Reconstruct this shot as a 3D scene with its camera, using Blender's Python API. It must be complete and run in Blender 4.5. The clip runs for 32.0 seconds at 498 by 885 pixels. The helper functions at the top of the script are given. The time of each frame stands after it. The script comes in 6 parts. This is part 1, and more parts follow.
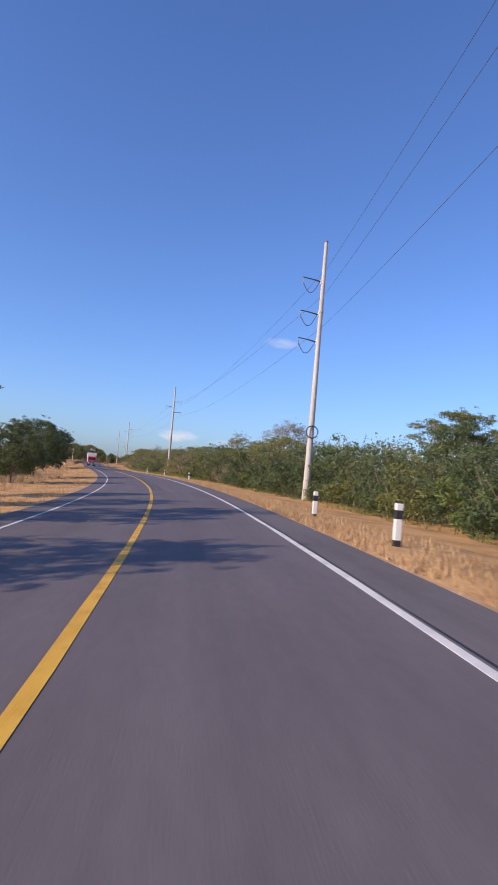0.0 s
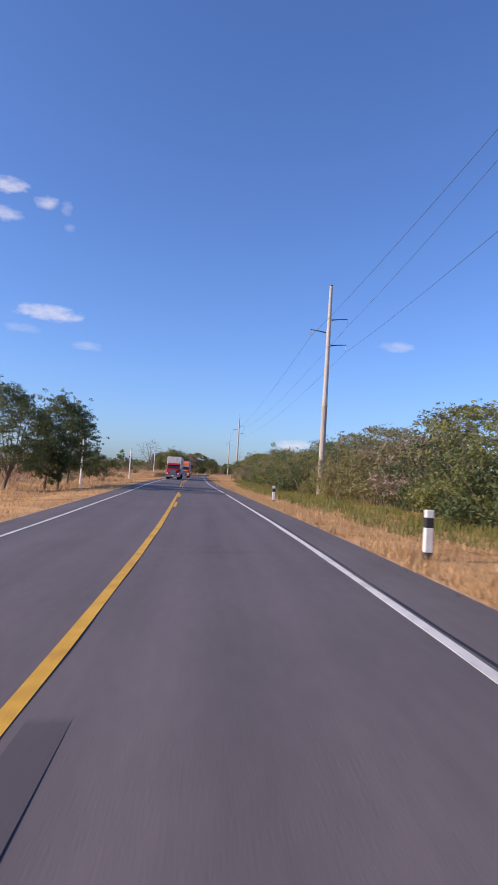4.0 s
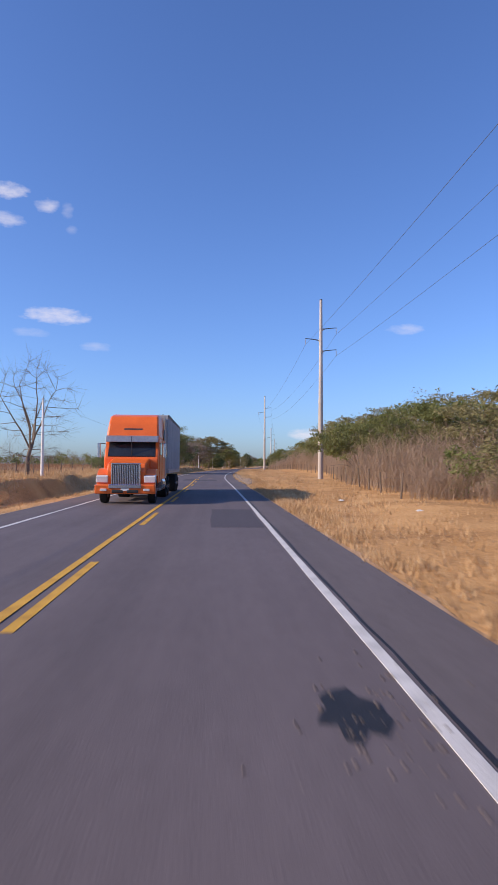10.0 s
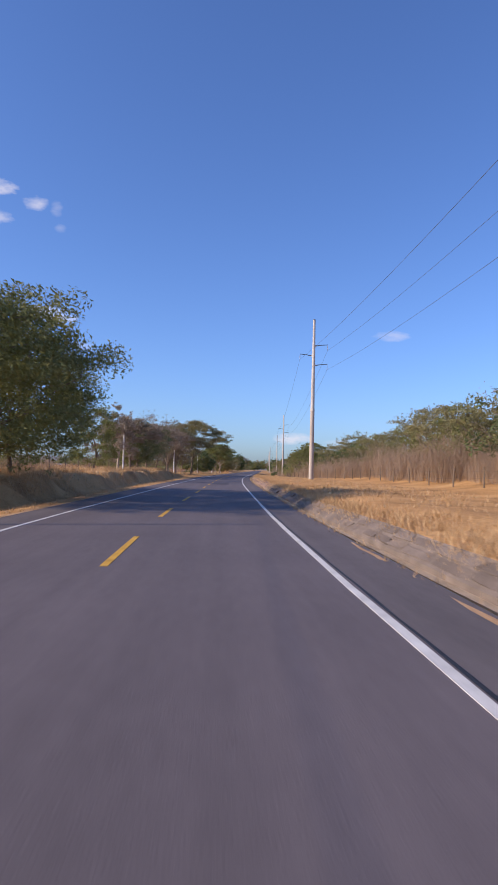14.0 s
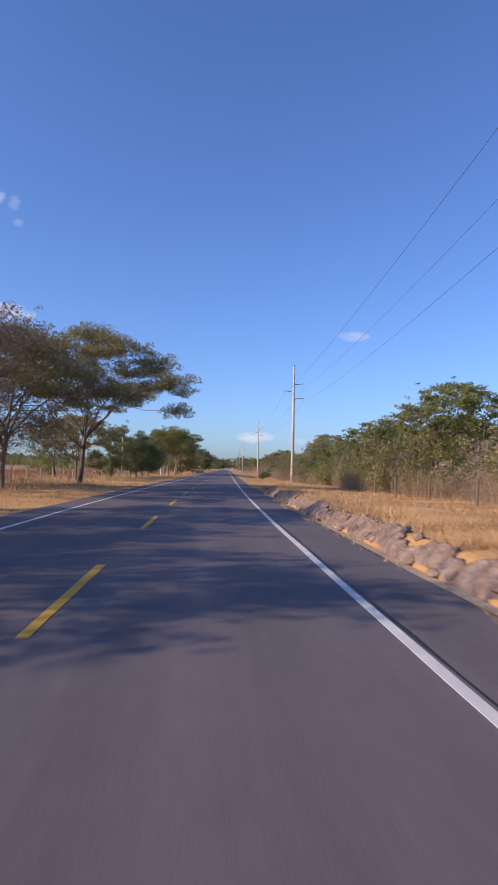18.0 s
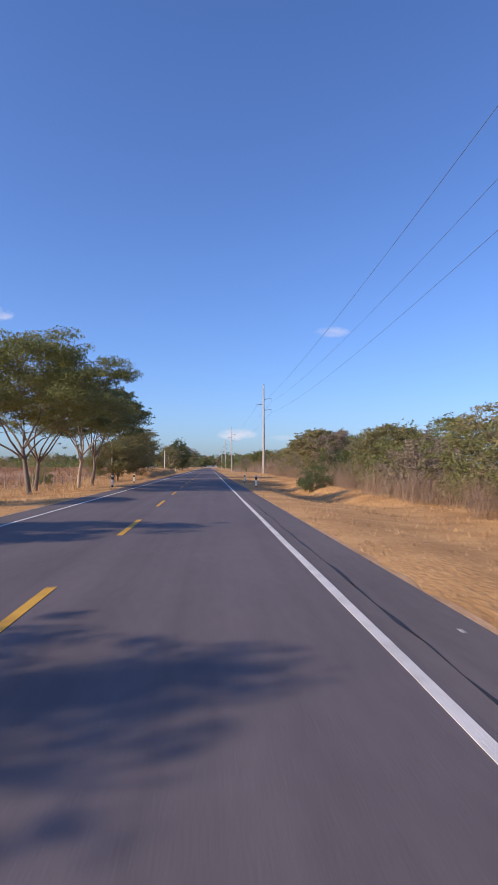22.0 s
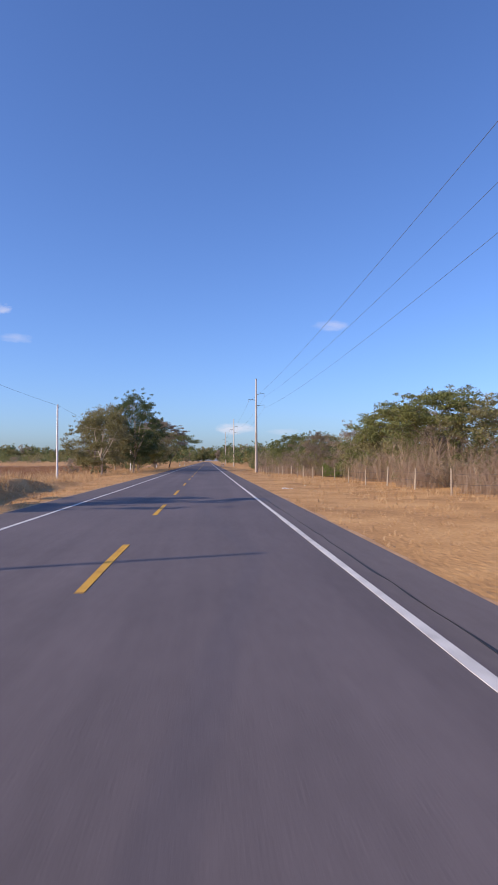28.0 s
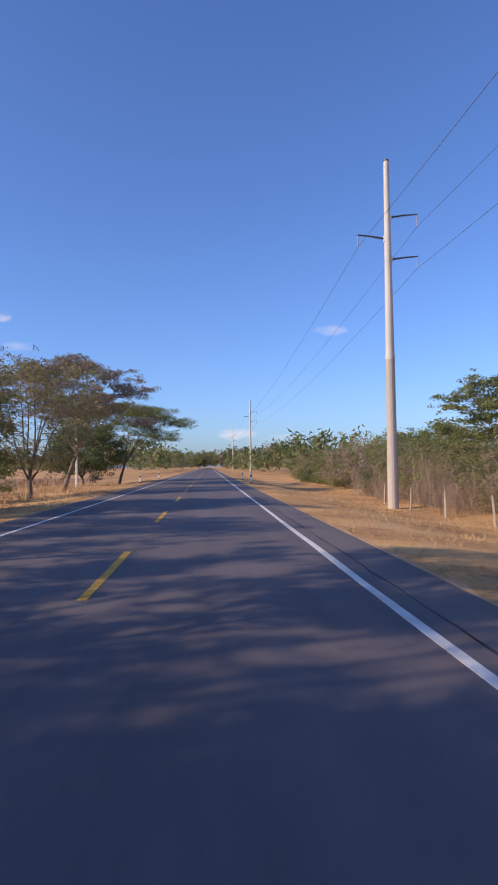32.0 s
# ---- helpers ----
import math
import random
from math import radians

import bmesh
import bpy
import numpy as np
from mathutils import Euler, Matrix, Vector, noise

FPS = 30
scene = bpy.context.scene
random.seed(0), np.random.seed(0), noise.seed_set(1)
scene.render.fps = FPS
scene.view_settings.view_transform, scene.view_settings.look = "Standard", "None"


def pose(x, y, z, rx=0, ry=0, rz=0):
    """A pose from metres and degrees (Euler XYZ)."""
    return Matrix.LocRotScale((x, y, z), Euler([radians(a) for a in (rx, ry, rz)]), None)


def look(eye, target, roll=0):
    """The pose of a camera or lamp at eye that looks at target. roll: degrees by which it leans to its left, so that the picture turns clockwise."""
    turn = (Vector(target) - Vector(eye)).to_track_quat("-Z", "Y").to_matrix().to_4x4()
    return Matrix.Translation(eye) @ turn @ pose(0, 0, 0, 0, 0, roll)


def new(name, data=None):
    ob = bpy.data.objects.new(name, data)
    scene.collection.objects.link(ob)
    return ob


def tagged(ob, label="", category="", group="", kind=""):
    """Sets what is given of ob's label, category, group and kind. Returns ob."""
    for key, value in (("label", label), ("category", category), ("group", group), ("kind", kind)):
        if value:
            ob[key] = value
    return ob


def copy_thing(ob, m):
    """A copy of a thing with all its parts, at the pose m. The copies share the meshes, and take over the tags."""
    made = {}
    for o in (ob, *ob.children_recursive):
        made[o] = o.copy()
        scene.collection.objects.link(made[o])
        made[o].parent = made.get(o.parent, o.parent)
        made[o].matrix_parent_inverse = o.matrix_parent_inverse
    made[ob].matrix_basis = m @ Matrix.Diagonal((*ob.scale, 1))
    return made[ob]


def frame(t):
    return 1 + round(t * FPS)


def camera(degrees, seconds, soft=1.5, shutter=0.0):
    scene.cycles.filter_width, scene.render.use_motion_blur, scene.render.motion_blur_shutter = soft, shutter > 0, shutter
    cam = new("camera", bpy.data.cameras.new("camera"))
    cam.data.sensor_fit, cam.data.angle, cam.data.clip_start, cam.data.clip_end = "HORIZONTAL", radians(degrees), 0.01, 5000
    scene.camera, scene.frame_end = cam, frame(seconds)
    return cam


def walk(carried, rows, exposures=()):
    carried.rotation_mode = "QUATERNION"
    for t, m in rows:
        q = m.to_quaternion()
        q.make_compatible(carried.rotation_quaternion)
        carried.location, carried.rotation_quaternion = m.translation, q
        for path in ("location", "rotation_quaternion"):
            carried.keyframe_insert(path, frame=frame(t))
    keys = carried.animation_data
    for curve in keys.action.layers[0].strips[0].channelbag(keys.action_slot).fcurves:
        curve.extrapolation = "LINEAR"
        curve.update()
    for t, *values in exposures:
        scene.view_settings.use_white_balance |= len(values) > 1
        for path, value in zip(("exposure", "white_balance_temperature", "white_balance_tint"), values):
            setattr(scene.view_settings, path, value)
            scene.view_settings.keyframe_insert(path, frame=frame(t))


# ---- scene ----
# camera: a phone held behind the windscreen of a car
cam = camera(44.0, 32.0, soft=1.5, shutter=0.18)
PATH = [
    (0.0, 0.000, 0.000, 1.568, -9.204, 2.959, 4.964),
    (0.5, 0.620, 10.329, 1.569, -7.784, 2.998, 5.119),
    (1.0, 1.136, 20.688, 1.574, -6.483, 3.004, 5.068),
    (1.5, 1.453, 31.270, 1.571, -4.949, 2.984, 4.844),
    (2.0, 1.537, 41.978, 1.569, -3.372, 3.007, 4.513),
    (2.5, 1.368, 52.686, 1.567, -1.612, 2.993, 4.525),
    (3.0, 0.972, 63.289, 1.570, -0.190, 3.021, 4.681),
    (3.5, 0.365, 73.767, 1.568, 0.897, 3.137, 4.333),
    (4.0, -0.401, 84.077, 1.570, 1.592, 3.026, 3.561),
    (4.5, -1.298, 94.267, 1.570, 1.979, 2.808, 2.860),
    (5.0, -2.298, 104.384, 1.570, 2.139, 2.598, 2.403),
    (5.5, -3.372, 114.478, 1.567, 2.153, 2.513, 2.106),
    (6.0, -4.492, 124.596, 1.571, 2.105, 2.672, 1.670),
    (6.5, -5.635, 134.770, 1.570, 1.997, 2.865, 1.845),
    (7.0, -6.774, 145.076, 1.570, 1.691, 2.485, 1.380),
    (7.5, -7.868, 155.613, 1.571, 1.381, 2.484, 1.111),
    (8.0, -8.951, 166.274, 1.570, 1.229, 2.326, 0.929),
    (8.5, -10.048, 177.052, 1.571, 1.510, 2.270, 0.587),
    (9.0, -11.200, 187.948, 1.571, 1.894, 2.220, 0.460),
    (9.5, -12.476, 198.920, 1.571, 2.454, 2.247, 0.418),
    (10.0, -13.799, 209.984, 1.570, 2.824, 2.187, 0.388),
    (10.5, -15.113, 221.006, 1.570, 2.882, 2.237, 0.457),
    (11.0, -16.371, 231.949, 1.565, 2.669, 2.368, 0.473),
    (11.5, -17.666, 243.153, 1.568, 2.441, 2.167, 0.566),
    (12.0, -18.948, 254.524, 1.569, 2.152, 2.344, 1.018),
    (12.5, -20.221, 265.897, 1.574, 1.808, 2.363, 1.213),
    (13.0, -21.482, 277.232, 1.576, 1.527, 2.559, 1.073),
    (13.5, -22.627, 288.754, 1.570, 1.560, 2.552, 1.232),
    (14.0, -23.681, 300.401, 1.572, 1.458, 2.518, 1.501),
    (14.5, -24.650, 312.109, 1.572, 1.561, 2.596, 1.634),
    (15.0, -25.525, 323.825, 1.570, 1.445, 2.578, 1.572),
    (15.5, -26.308, 335.547, 1.570, 1.137, 2.508, 1.522),
    (16.0, -26.997, 347.276, 1.570, 0.670, 2.429, 1.549),
    (16.5, -27.594, 359.011, 1.572, 0.073, 2.384, 1.581),
    (17.0, -28.097, 370.753, 1.569, -0.623, 2.414, 1.408),
    (17.5, -28.507, 382.485, 1.570, -1.462, 2.293, 1.285),
    (18.0, -28.843, 394.179, 1.568, -2.033, 2.492, 1.304),
    (18.5, -29.102, 405.853, 1.568, -2.608, 2.451, 1.140),
    (19.0, -29.261, 417.566, 1.535, -3.124, 2.311, 0.832),
    (19.5, -29.309, 429.243, 1.568, -3.348, 2.334, 0.696),
    (20.0, -29.311, 440.918, 1.566, -3.338, 2.363, 0.621),
    (20.5, -29.302, 452.566, 1.572, -3.274, 2.401, 0.771),
    (21.0, -29.321, 464.312, 1.580, -3.380, 2.353, 0.739),
    (21.5, -29.313, 476.201, 1.569, -3.694, 2.255, 0.389),
    (22.0, -29.292, 488.170, 1.570, -3.682, 2.255, -0.039),
    (22.5, -29.250, 500.180, 1.573, -3.730, 2.264, -0.053),
    (23.0, -29.226, 512.160, 1.549, -3.710, 2.192, -0.060),
    (23.5, -29.320, 524.274, 1.563, -3.649, 2.140, -0.336),
    (24.0, -29.400, 536.370, 1.569, -3.450, 2.181, -0.223),
    (24.5, -29.425, 548.382, 1.571, -3.382, 2.127, -0.071),
    (25.0, -29.427, 560.205, 1.570, -3.393, 2.193, -0.145),
    (25.5, -29.443, 571.856, 1.572, -3.274, 2.154, -0.493),
    (26.0, -29.513, 583.572, 1.542, -3.033, 2.239, -0.570),
    (26.5, -29.594, 595.125, 1.571, -3.201, 2.083, 0.070),
    (27.0, -29.657, 606.812, 1.570, -3.352, 1.854, 0.267),
    (27.5, -29.717, 618.613, 1.570, -3.546, 1.681, 0.185),
    (28.0, -29.757, 630.511, 1.570, -3.845, 1.693, -0.035),
    (28.5, -29.759, 642.485, 1.570, -4.311, 2.021, -0.269),
    (29.0, -29.728, 654.517, 1.571, -5.005, 2.793, -0.389),
    (29.5, -29.749, 666.609, 1.569, -5.029, 2.752, -0.451),
    (30.0, -29.812, 678.752, 1.571, -4.838, 2.678, -0.380),
    (30.5, -29.862, 690.960, 1.569, -4.512, 2.716, -0.283),
    (31.0, -29.890, 703.147, 1.572, -4.274, 2.658, -0.270),
    (31.5, -29.834, 715.128, 1.570, -4.111, 2.795, -0.401),
    (32.0, -29.769, 726.986, 1.572, -3.731, 2.189, -0.714),
]
walk(cam, [(t, pose(x, y, z, 90, 0, yaw) @ pose(0, 0, 0, pitch) @ pose(0, 0, 0, 0, 0, roll)) for t, x, y, z, yaw, pitch, roll in PATH],
     exposures=[(0.0, 0.0)])

# ---- world and sun ----
SUN_EL, SUN_AZ = 27.0, -108.0      # degrees; azimuth from +y towards +x
CLOUDS = (  # azimuth, elevation, half width, half height (degrees), strength
    (-20.4, 13.1, 2.9, 0.75, 1.0), (-21.3, 22.0, 1.1, 0.6, 0.7), (-19.6, 21.8, 0.6, 0.6, 0.3),
    (-24.6, 22.8, 1.7, 0.7, 0.9), (-24.6, 20.5, 1.5, 0.6, 0.7), (-19.2, 20.3, 0.5, 0.4, 0.25), (-22.5, 11.5, 1.6, 0.4, 0.3),
    (11.5, 12.3, 1.7, 0.5, 0.55), (2.35, 2.95, 1.7, 0.55, 1.0), (3.4, 3.0, 1.0, 0.5, 0.7), (-16.8, 10.6, 1.4, 0.45, 0.35), (7.0, 2.7, 1.5, 0.3, 0.35))



def build_world():
    w = bpy.data.worlds.new("sky")
    scene.world = w
    w.use_nodes = True
    nt = w.node_tree
    nt.nodes.clear()
    N = nt.nodes.new
    L = nt.links.new
    out, bg, sky = N("ShaderNodeOutputWorld"), N("ShaderNodeBackground"), N("ShaderNodeTexSky")
    sky.sky_type, sky.sun_disc = 'NISHITA', False
    sky.sun_elevation, sky.sun_rotation = radians(SUN_EL), radians(SUN_AZ)
    sky.altitude, sky.air_density, sky.dust_density, sky.ozone_density = 300, SKY_AIR, SKY_DUST, SKY_OZONE
    bg.inputs["Strength"].default_value = SKY_STRENGTH

    def math_node(op, a, b=None, c=None):
        n = N("ShaderNodeMath")
        n.operation = op
        for i, v in enumerate((a, b, c)):
            if v is None:
                continue
            if isinstance(v, (int, float)):
                n.inputs[i].default_value = v
            else:
                L(v, n.inputs[i])
        return n.outputs[0]

    tc, sep = N("ShaderNodeTexCoord"), N("ShaderNodeSeparateXYZ")
    L(tc.outputs["Generated"], sep.inputs[0])
    az = math_node('ARCTAN2', sep.outputs[0], sep.outputs[1])
    el = math_node('ARCSINE', sep.outputs[2])
    comb = N("ShaderNodeCombineXYZ")
    L(az, comb.inputs[0])
    L(math_node('MULTIPLY', el, 2.2), comb.inputs[1])
    nz = N("ShaderNodeTexNoise")
    nz.inputs["Scale"].default_value, nz.inputs["Detail"].default_value, nz.inputs["Roughness"].default_value = 40, 5, 0.6
    L(comb.outputs[0], nz.inputs["Vector"])
    total = None
    for a, e, wa, we, s in CLOUDS:
        dx = math_node('MULTIPLY', math_node('SUBTRACT', az, radians(a)), 1 / radians(wa))
        dy = math_node('MULTIPLY', math_node('SUBTRACT', el, radians(e)), 1 / radians(we))
        r2 = math_node('ADD', math_node('MULTIPLY', dx, dx), math_node('MULTIPLY', dy, dy))
        m = math_node('SUBTRACT', 1.0, r2)
        m = math_node('MAXIMUM', m, -0.8)
        m = math_node('ADD', math_node('MULTIPLY', m, 0.75), math_node('MULTIPLY', math_node('SUBTRACT', nz.outputs["Fac"], 0.52), 2.0))
        mm = N("ShaderNodeMapRange")
        mm.inputs["From Min"].default_value, mm.inputs["From Max"].default_value = -0.1, 1.25
        mm.inputs["To Max"].default_value = s * 0.95
        L(m, mm.inputs["Value"])
        total = mm.outputs[0] if total is None else math_node('MAXIMUM', total, mm.outputs[0])
    mix = N("ShaderNodeMixRGB")
    L(total, mix.inputs[0])
    mix.inputs[2].default_value = (5.6, 5.3, 5.9, 1)
    tint = N("ShaderNodeMixRGB")
    tint.blend_type = 'MULTIPLY'
    tint.inputs[0].default_value = 1.0
    tint.inputs[2].default_value = (*SKY_TINT, 1)
    L(sky.outputs[0], tint.inputs[1])
    L(tint.outputs[0], mix.inputs[1])
    L(mix.outputs[0], bg.inputs["Color"])
    L(bg.outputs[0], out.inputs["Surface"])


SKY_STRENGTH, SKY_AIR, SKY_DUST, SKY_OZONE = 0.156, 1.0, 1.3, 2.4
SKY_TINT = (0.69, 0.87, 1.31)
build_world()
sun = new("sun", bpy.data.lights.new("sun", 'SUN'))
sun.data.energy, sun.data.angle, sun.data.color = 4.9, radians(0.6), (1.0, 0.8, 0.6)
_sd = Vector((math.sin(radians(SUN_AZ)) * math.cos(radians(SUN_EL)), math.cos(radians(SUN_AZ)) * math.cos(radians(SUN_EL)), math.sin(radians(SUN_EL))))
sun.matrix_world = look(_sd * 100, (0, 0, 0))


# ---- materials ----
def material(name, stops, scale=4.0, rough=0.85, bump=0.3, fine=60.0, metal=0.0, per="", trans=0.0, bump_dist=0.02, detail=6, streak=None, spec=0.4):
    """A surface whose colour runs through stops by noise at a coarse and a fine scale. per: 'island' or 'object' shifts each piece."""
    m = bpy.data.materials.new(name)
    m.use_nodes = True
    nt = m.node_tree
    N, L = nt.nodes.new, nt.links.new
    b = nt.nodes["Principled BSDF"]
    b.inputs["Roughness"].default_value, b.inputs["Metallic"].default_value = rough, metal
    b.inputs["Specular IOR Level"].default_value = spec
    geo = N("ShaderNodeNewGeometry")
    n1, n2 = N("ShaderNodeTexNoise"), N("ShaderNodeTexNoise")
    n1.inputs["Scale"].default_value, n1.inputs["Detail"].default_value = scale, detail
    n2.inputs["Scale"].default_value, n2.inputs["Detail"].default_value = fine, 3
    vec = geo.outputs["Position"]
    if streak:
        mp = N("ShaderNodeMapping")
        mp.inputs["Scale"].default_value = streak
        L(vec, mp.inputs["Vector"])
        vec = mp.outputs[0]
    L(vec, n1.inputs["Vector"])
    L(vec, n2.inputs["Vector"])

    def mth(op, a, b2):
        n = N("ShaderNodeMath")
        n.operation = op
        for i, v in enumerate((a, b2)):
            if isinstance(v, (int, float)):
                n.inputs[i].default_value = v
            else:
                L(v, n.inputs[i])
        return n.outputs[0]

    f = mth('ADD', mth('MULTIPLY', n1.outputs["Fac"], 0.65), mth('MULTIPLY', n2.outputs["Fac"], 0.35))
    f = mth('ADD', mth('MULTIPLY', mth('SUBTRACT', f, 0.5), 2.6), 0.5)
    if per == "island":
        f = mth('ADD', mth('MULTIPLY', f, 0.45), mth('MULTIPLY', geo.outputs["Random Per Island"], 0.55))
    if per in ("object", "both"):
        oi = N("ShaderNodeObjectInfo")
        if per == "both":
            f = mth('ADD', mth('MULTIPLY', f, 0.4), mth('MULTIPLY', geo.outputs["Random Per Island"], 0.25))
            f = mth('ADD', f, mth('MULTIPLY', oi.outputs["Random"], 0.35))
        else:
            f = mth('ADD', mth('MULTIPLY', f, 0.6), mth('MULTIPLY', oi.outputs["Random"], 0.4))
    ramp = N("ShaderNodeValToRGB")
    els = ramp.color_ramp.elements
    while len(els) < len(stops):
        els.new(0.5)
    for i, c in enumerate(stops):
        els[i].position = i / (len(stops) - 1)
        els[i].color = (*c, 1)
    L(f, ramp.inputs[0])
    L(ramp.outputs[0], b.inputs["Base Color"])
    if bump:
        bp = N("ShaderNodeBump")
        bp.inputs["Strength"].default_value, bp.inputs["Distance"].default_value = bump, bump_dist
        L(n2.outputs["Fac"], bp.inputs["Height"])
        L(bp.outputs[0], b.inputs["Normal"])
    if trans:
        tr, mx = N("ShaderNodeBsdfTranslucent"), N("ShaderNodeMixShader")
        mx.inputs[0].default_value = trans
        L(ramp.outputs[0], tr.inputs["Color"])
        L(b.outputs[0], mx.inputs[1])
        L(tr.outputs[0], mx.inputs[2])
        L(mx.outputs[0], nt.nodes["Material Output"].inputs["Surface"])
    return m


def asphalt(name, base, spread, rough=0.8):
    """Road surface: fine grain, blotches and long streaks of wear that follow the lanes (UV: metres across and along)."""
    m = bpy.data.materials.new(name)
    m.use_nodes = True
    nt = m.node_tree
    N, L = nt.nodes.new, nt.links.new
    b = nt.nodes["Principled BSDF"]
    b.inputs["Roughness"].default_value, b.inputs["Specular IOR Level"].default_value = rough, 0.35
    uv = N("ShaderNodeUVMap")
    total = None
    for scale, stretch, weight, detail in ((1.6, (1, 0.022, 1), 0.34, 4), (0.55, (1, 0.5, 1), 0.26, 6), (9.0, (1, 0.25, 1), 0.16, 4), (55.0, (1, 1, 1), 0.24, 2)):
        mp, nz, mu = N("ShaderNodeMapping"), N("ShaderNodeTexNoise"), N("ShaderNodeMath")
        mp.inputs["Scale"].default_value = stretch
        nz.inputs["Scale"].default_value, nz.inputs["Detail"].default_value = scale, detail
        L(uv.outputs[0], mp.inputs["Vector"])
        L(mp.outputs[0], nz.inputs["Vector"])
        mu.operation = 'MULTIPLY_ADD'
        mu.inputs[1].default_value, mu.inputs[2].default_value = weight, 0.0
        L(nz.outputs["Fac"], mu.inputs[0])
        if total is not None:
            L(total, mu.inputs[2])
        total = mu.outputs[0]
    ramp = N("ShaderNodeValToRGB")
    for e, pos, k in zip(ramp.color_ramp.elements, (0.33, 0.67), (1 - spread, 1 + spread)):
        e.position, e.color = pos, (*[c * k for c in base], 1)
    L(total, ramp.inputs[0])
    L(ramp.outputs[0], b.inputs["Base Color"])
    bp = N("ShaderNodeBump")
    bp.inputs["Strength"].default_value, bp.inputs["Distance"].default_value = 0.35, 0.008
    L(nz.outputs["Fac"], bp.inputs["Height"])
    L(bp.outputs[0], b.inputs["Normal"])
    return m


M_ASPHALT = asphalt("asphalt", (0.127, 0.105, 0.109), 0.3)
M_ASPHALT_OLD = asphalt("shoulder_asphalt", (0.128, 0.108, 0.109), 0.3, 0.85)
M_PATCH = asphalt("patch_asphalt", (0.078, 0.066, 0.072), 0.2, 0.78)
M_TRACK = asphalt("rubbed_asphalt", (0.088, 0.073, 0.078), 0.2, 0.75)
M_TAR = material("tar", [(0.012, 0.012, 0.013), (0.03, 0.028, 0.028)], 6, 0.6, 0.3, 60)
M_WHITE_LINE = material("white_road_paint", [(0.42, 0.41, 0.39), (0.62, 0.6, 0.57), (0.74, 0.72, 0.68)], 2.5, 0.7, 0.3, 45)
M_YELLOW_LINE = material("yellow_road_paint", [(0.38, 0.2, 0.03), (0.62, 0.34, 0.035), (0.72, 0.42, 0.06)], 2.5, 0.7, 0.3, 45)
M_GROUND = material("dry_ground", [(0.235, 0.12, 0.0449), (0.437, 0.231, 0.0813), (0.576, 0.322, 0.123), (0.619, 0.385, 0.171)], 0.35, 0.95, 0.8, 9, bump_dist=0.06, detail=9)
M_FIELD = material("dry_field", [(0.2, 0.105, 0.055), (0.31, 0.165, 0.085), (0.38, 0.21, 0.11), (0.44, 0.27, 0.14)], 0.12, 0.95, 0.8, 5, bump_dist=0.1, detail=9)
M_CROP = material("dry_crop", [(0.24, 0.12, 0.065), (0.34, 0.185, 0.1), (0.43, 0.26, 0.14)], 0.3, 0.9, 0, 6, per="island", trans=0.2)
M_DIRT = material("bare_dirt", [(0.3, 0.175, 0.085), (0.46, 0.276, 0.145), (0.58, 0.386, 0.23)], 0.8, 0.95, 0.7, 14, bump_dist=0.04, detail=8)
M_STONE = material("rubble_stone", [(0.1, 0.076, 0.061), (0.175, 0.134, 0.109), (0.275, 0.215, 0.176)], 2, 0.9, 0.8, 22, per="object", bump_dist=0.03)
# much darker brown than the rubble stone, for the outer drain's wall
M_DARKSTONE = material("dark_stone", [(0.03, 0.024, 0.018), (0.07, 0.055, 0.04), (0.14, 0.108, 0.075)], 2.5, 0.95, 0.8, 20, bump_dist=0.03)
M_SILT = material("pale_silt", [(0.26, 0.19, 0.125), (0.38, 0.285, 0.195), (0.5, 0.39, 0.28)], 1.2, 0.95, 0.6, 18, bump_dist=0.03, detail=8)
M_ROCKEARTH = material("rocky_earth", [(0.1, 0.066, 0.054), (0.26, 0.175, 0.14), (0.44, 0.32, 0.255)], 2.4, 0.95, 1.0, 13, bump_dist=0.05, detail=8)
M_MORTAR = material("channel_mortar", [(0.13, 0.1, 0.08), (0.2, 0.155, 0.125), (0.28, 0.22, 0.18)], 1.5, 0.95, 0.6, 30)
M_CONCRETE = material("pole_concrete", [(0.4, 0.36, 0.325), (0.52, 0.475, 0.43), (0.62, 0.575, 0.525)], 1.2, 0.75, 0.25, 30, streak=(1, 1, 0.2))
M_CONCRETE_LOW = material("weathered_pole_concrete", [(0.34, 0.285, 0.24), (0.45, 0.385, 0.33), (0.54, 0.475, 0.415)], 0.8, 0.85, 0.35, 30, streak=(1, 1, 0.15))
M_STEEL = material("galvanised_steel", [(0.3, 0.3, 0.31), (0.44, 0.44, 0.45)], 8, 0.45, 0.1, 60, metal=0.7)
M_DARKSTEEL = material("dark_steel", [(0.06, 0.06, 0.065), (0.12, 0.12, 0.125)], 8, 0.55, 0.1, 60, metal=0.5)
M_CABLE = material("cable", [(0.06, 0.06, 0.065), (0.11, 0.11, 0.115)], 3, 0.6, 0, 60)
M_PORCELAIN = material("insulator", [(0.3, 0.3, 0.32), (0.5, 0.5, 0.52)], 8, 0.3, 0, 40)
M_WHITE_PAINT = material("white_paint", [(0.66, 0.64, 0.6), (0.78, 0.76, 0.72), (0.82, 0.8, 0.77)], 3, 0.65, 0.15, 40)
M_BLACK_PAINT = material("black_paint", [(0.02, 0.02, 0.022), (0.04, 0.04, 0.04)], 5, 0.6, 0.1, 40)
M_BARK = material("bark", [(0.1, 0.075, 0.055), (0.19, 0.145, 0.11), (0.28, 0.23, 0.18)], 3, 0.95, 0.7, 26, streak=(1, 1, 0.25), bump_dist=0.03)
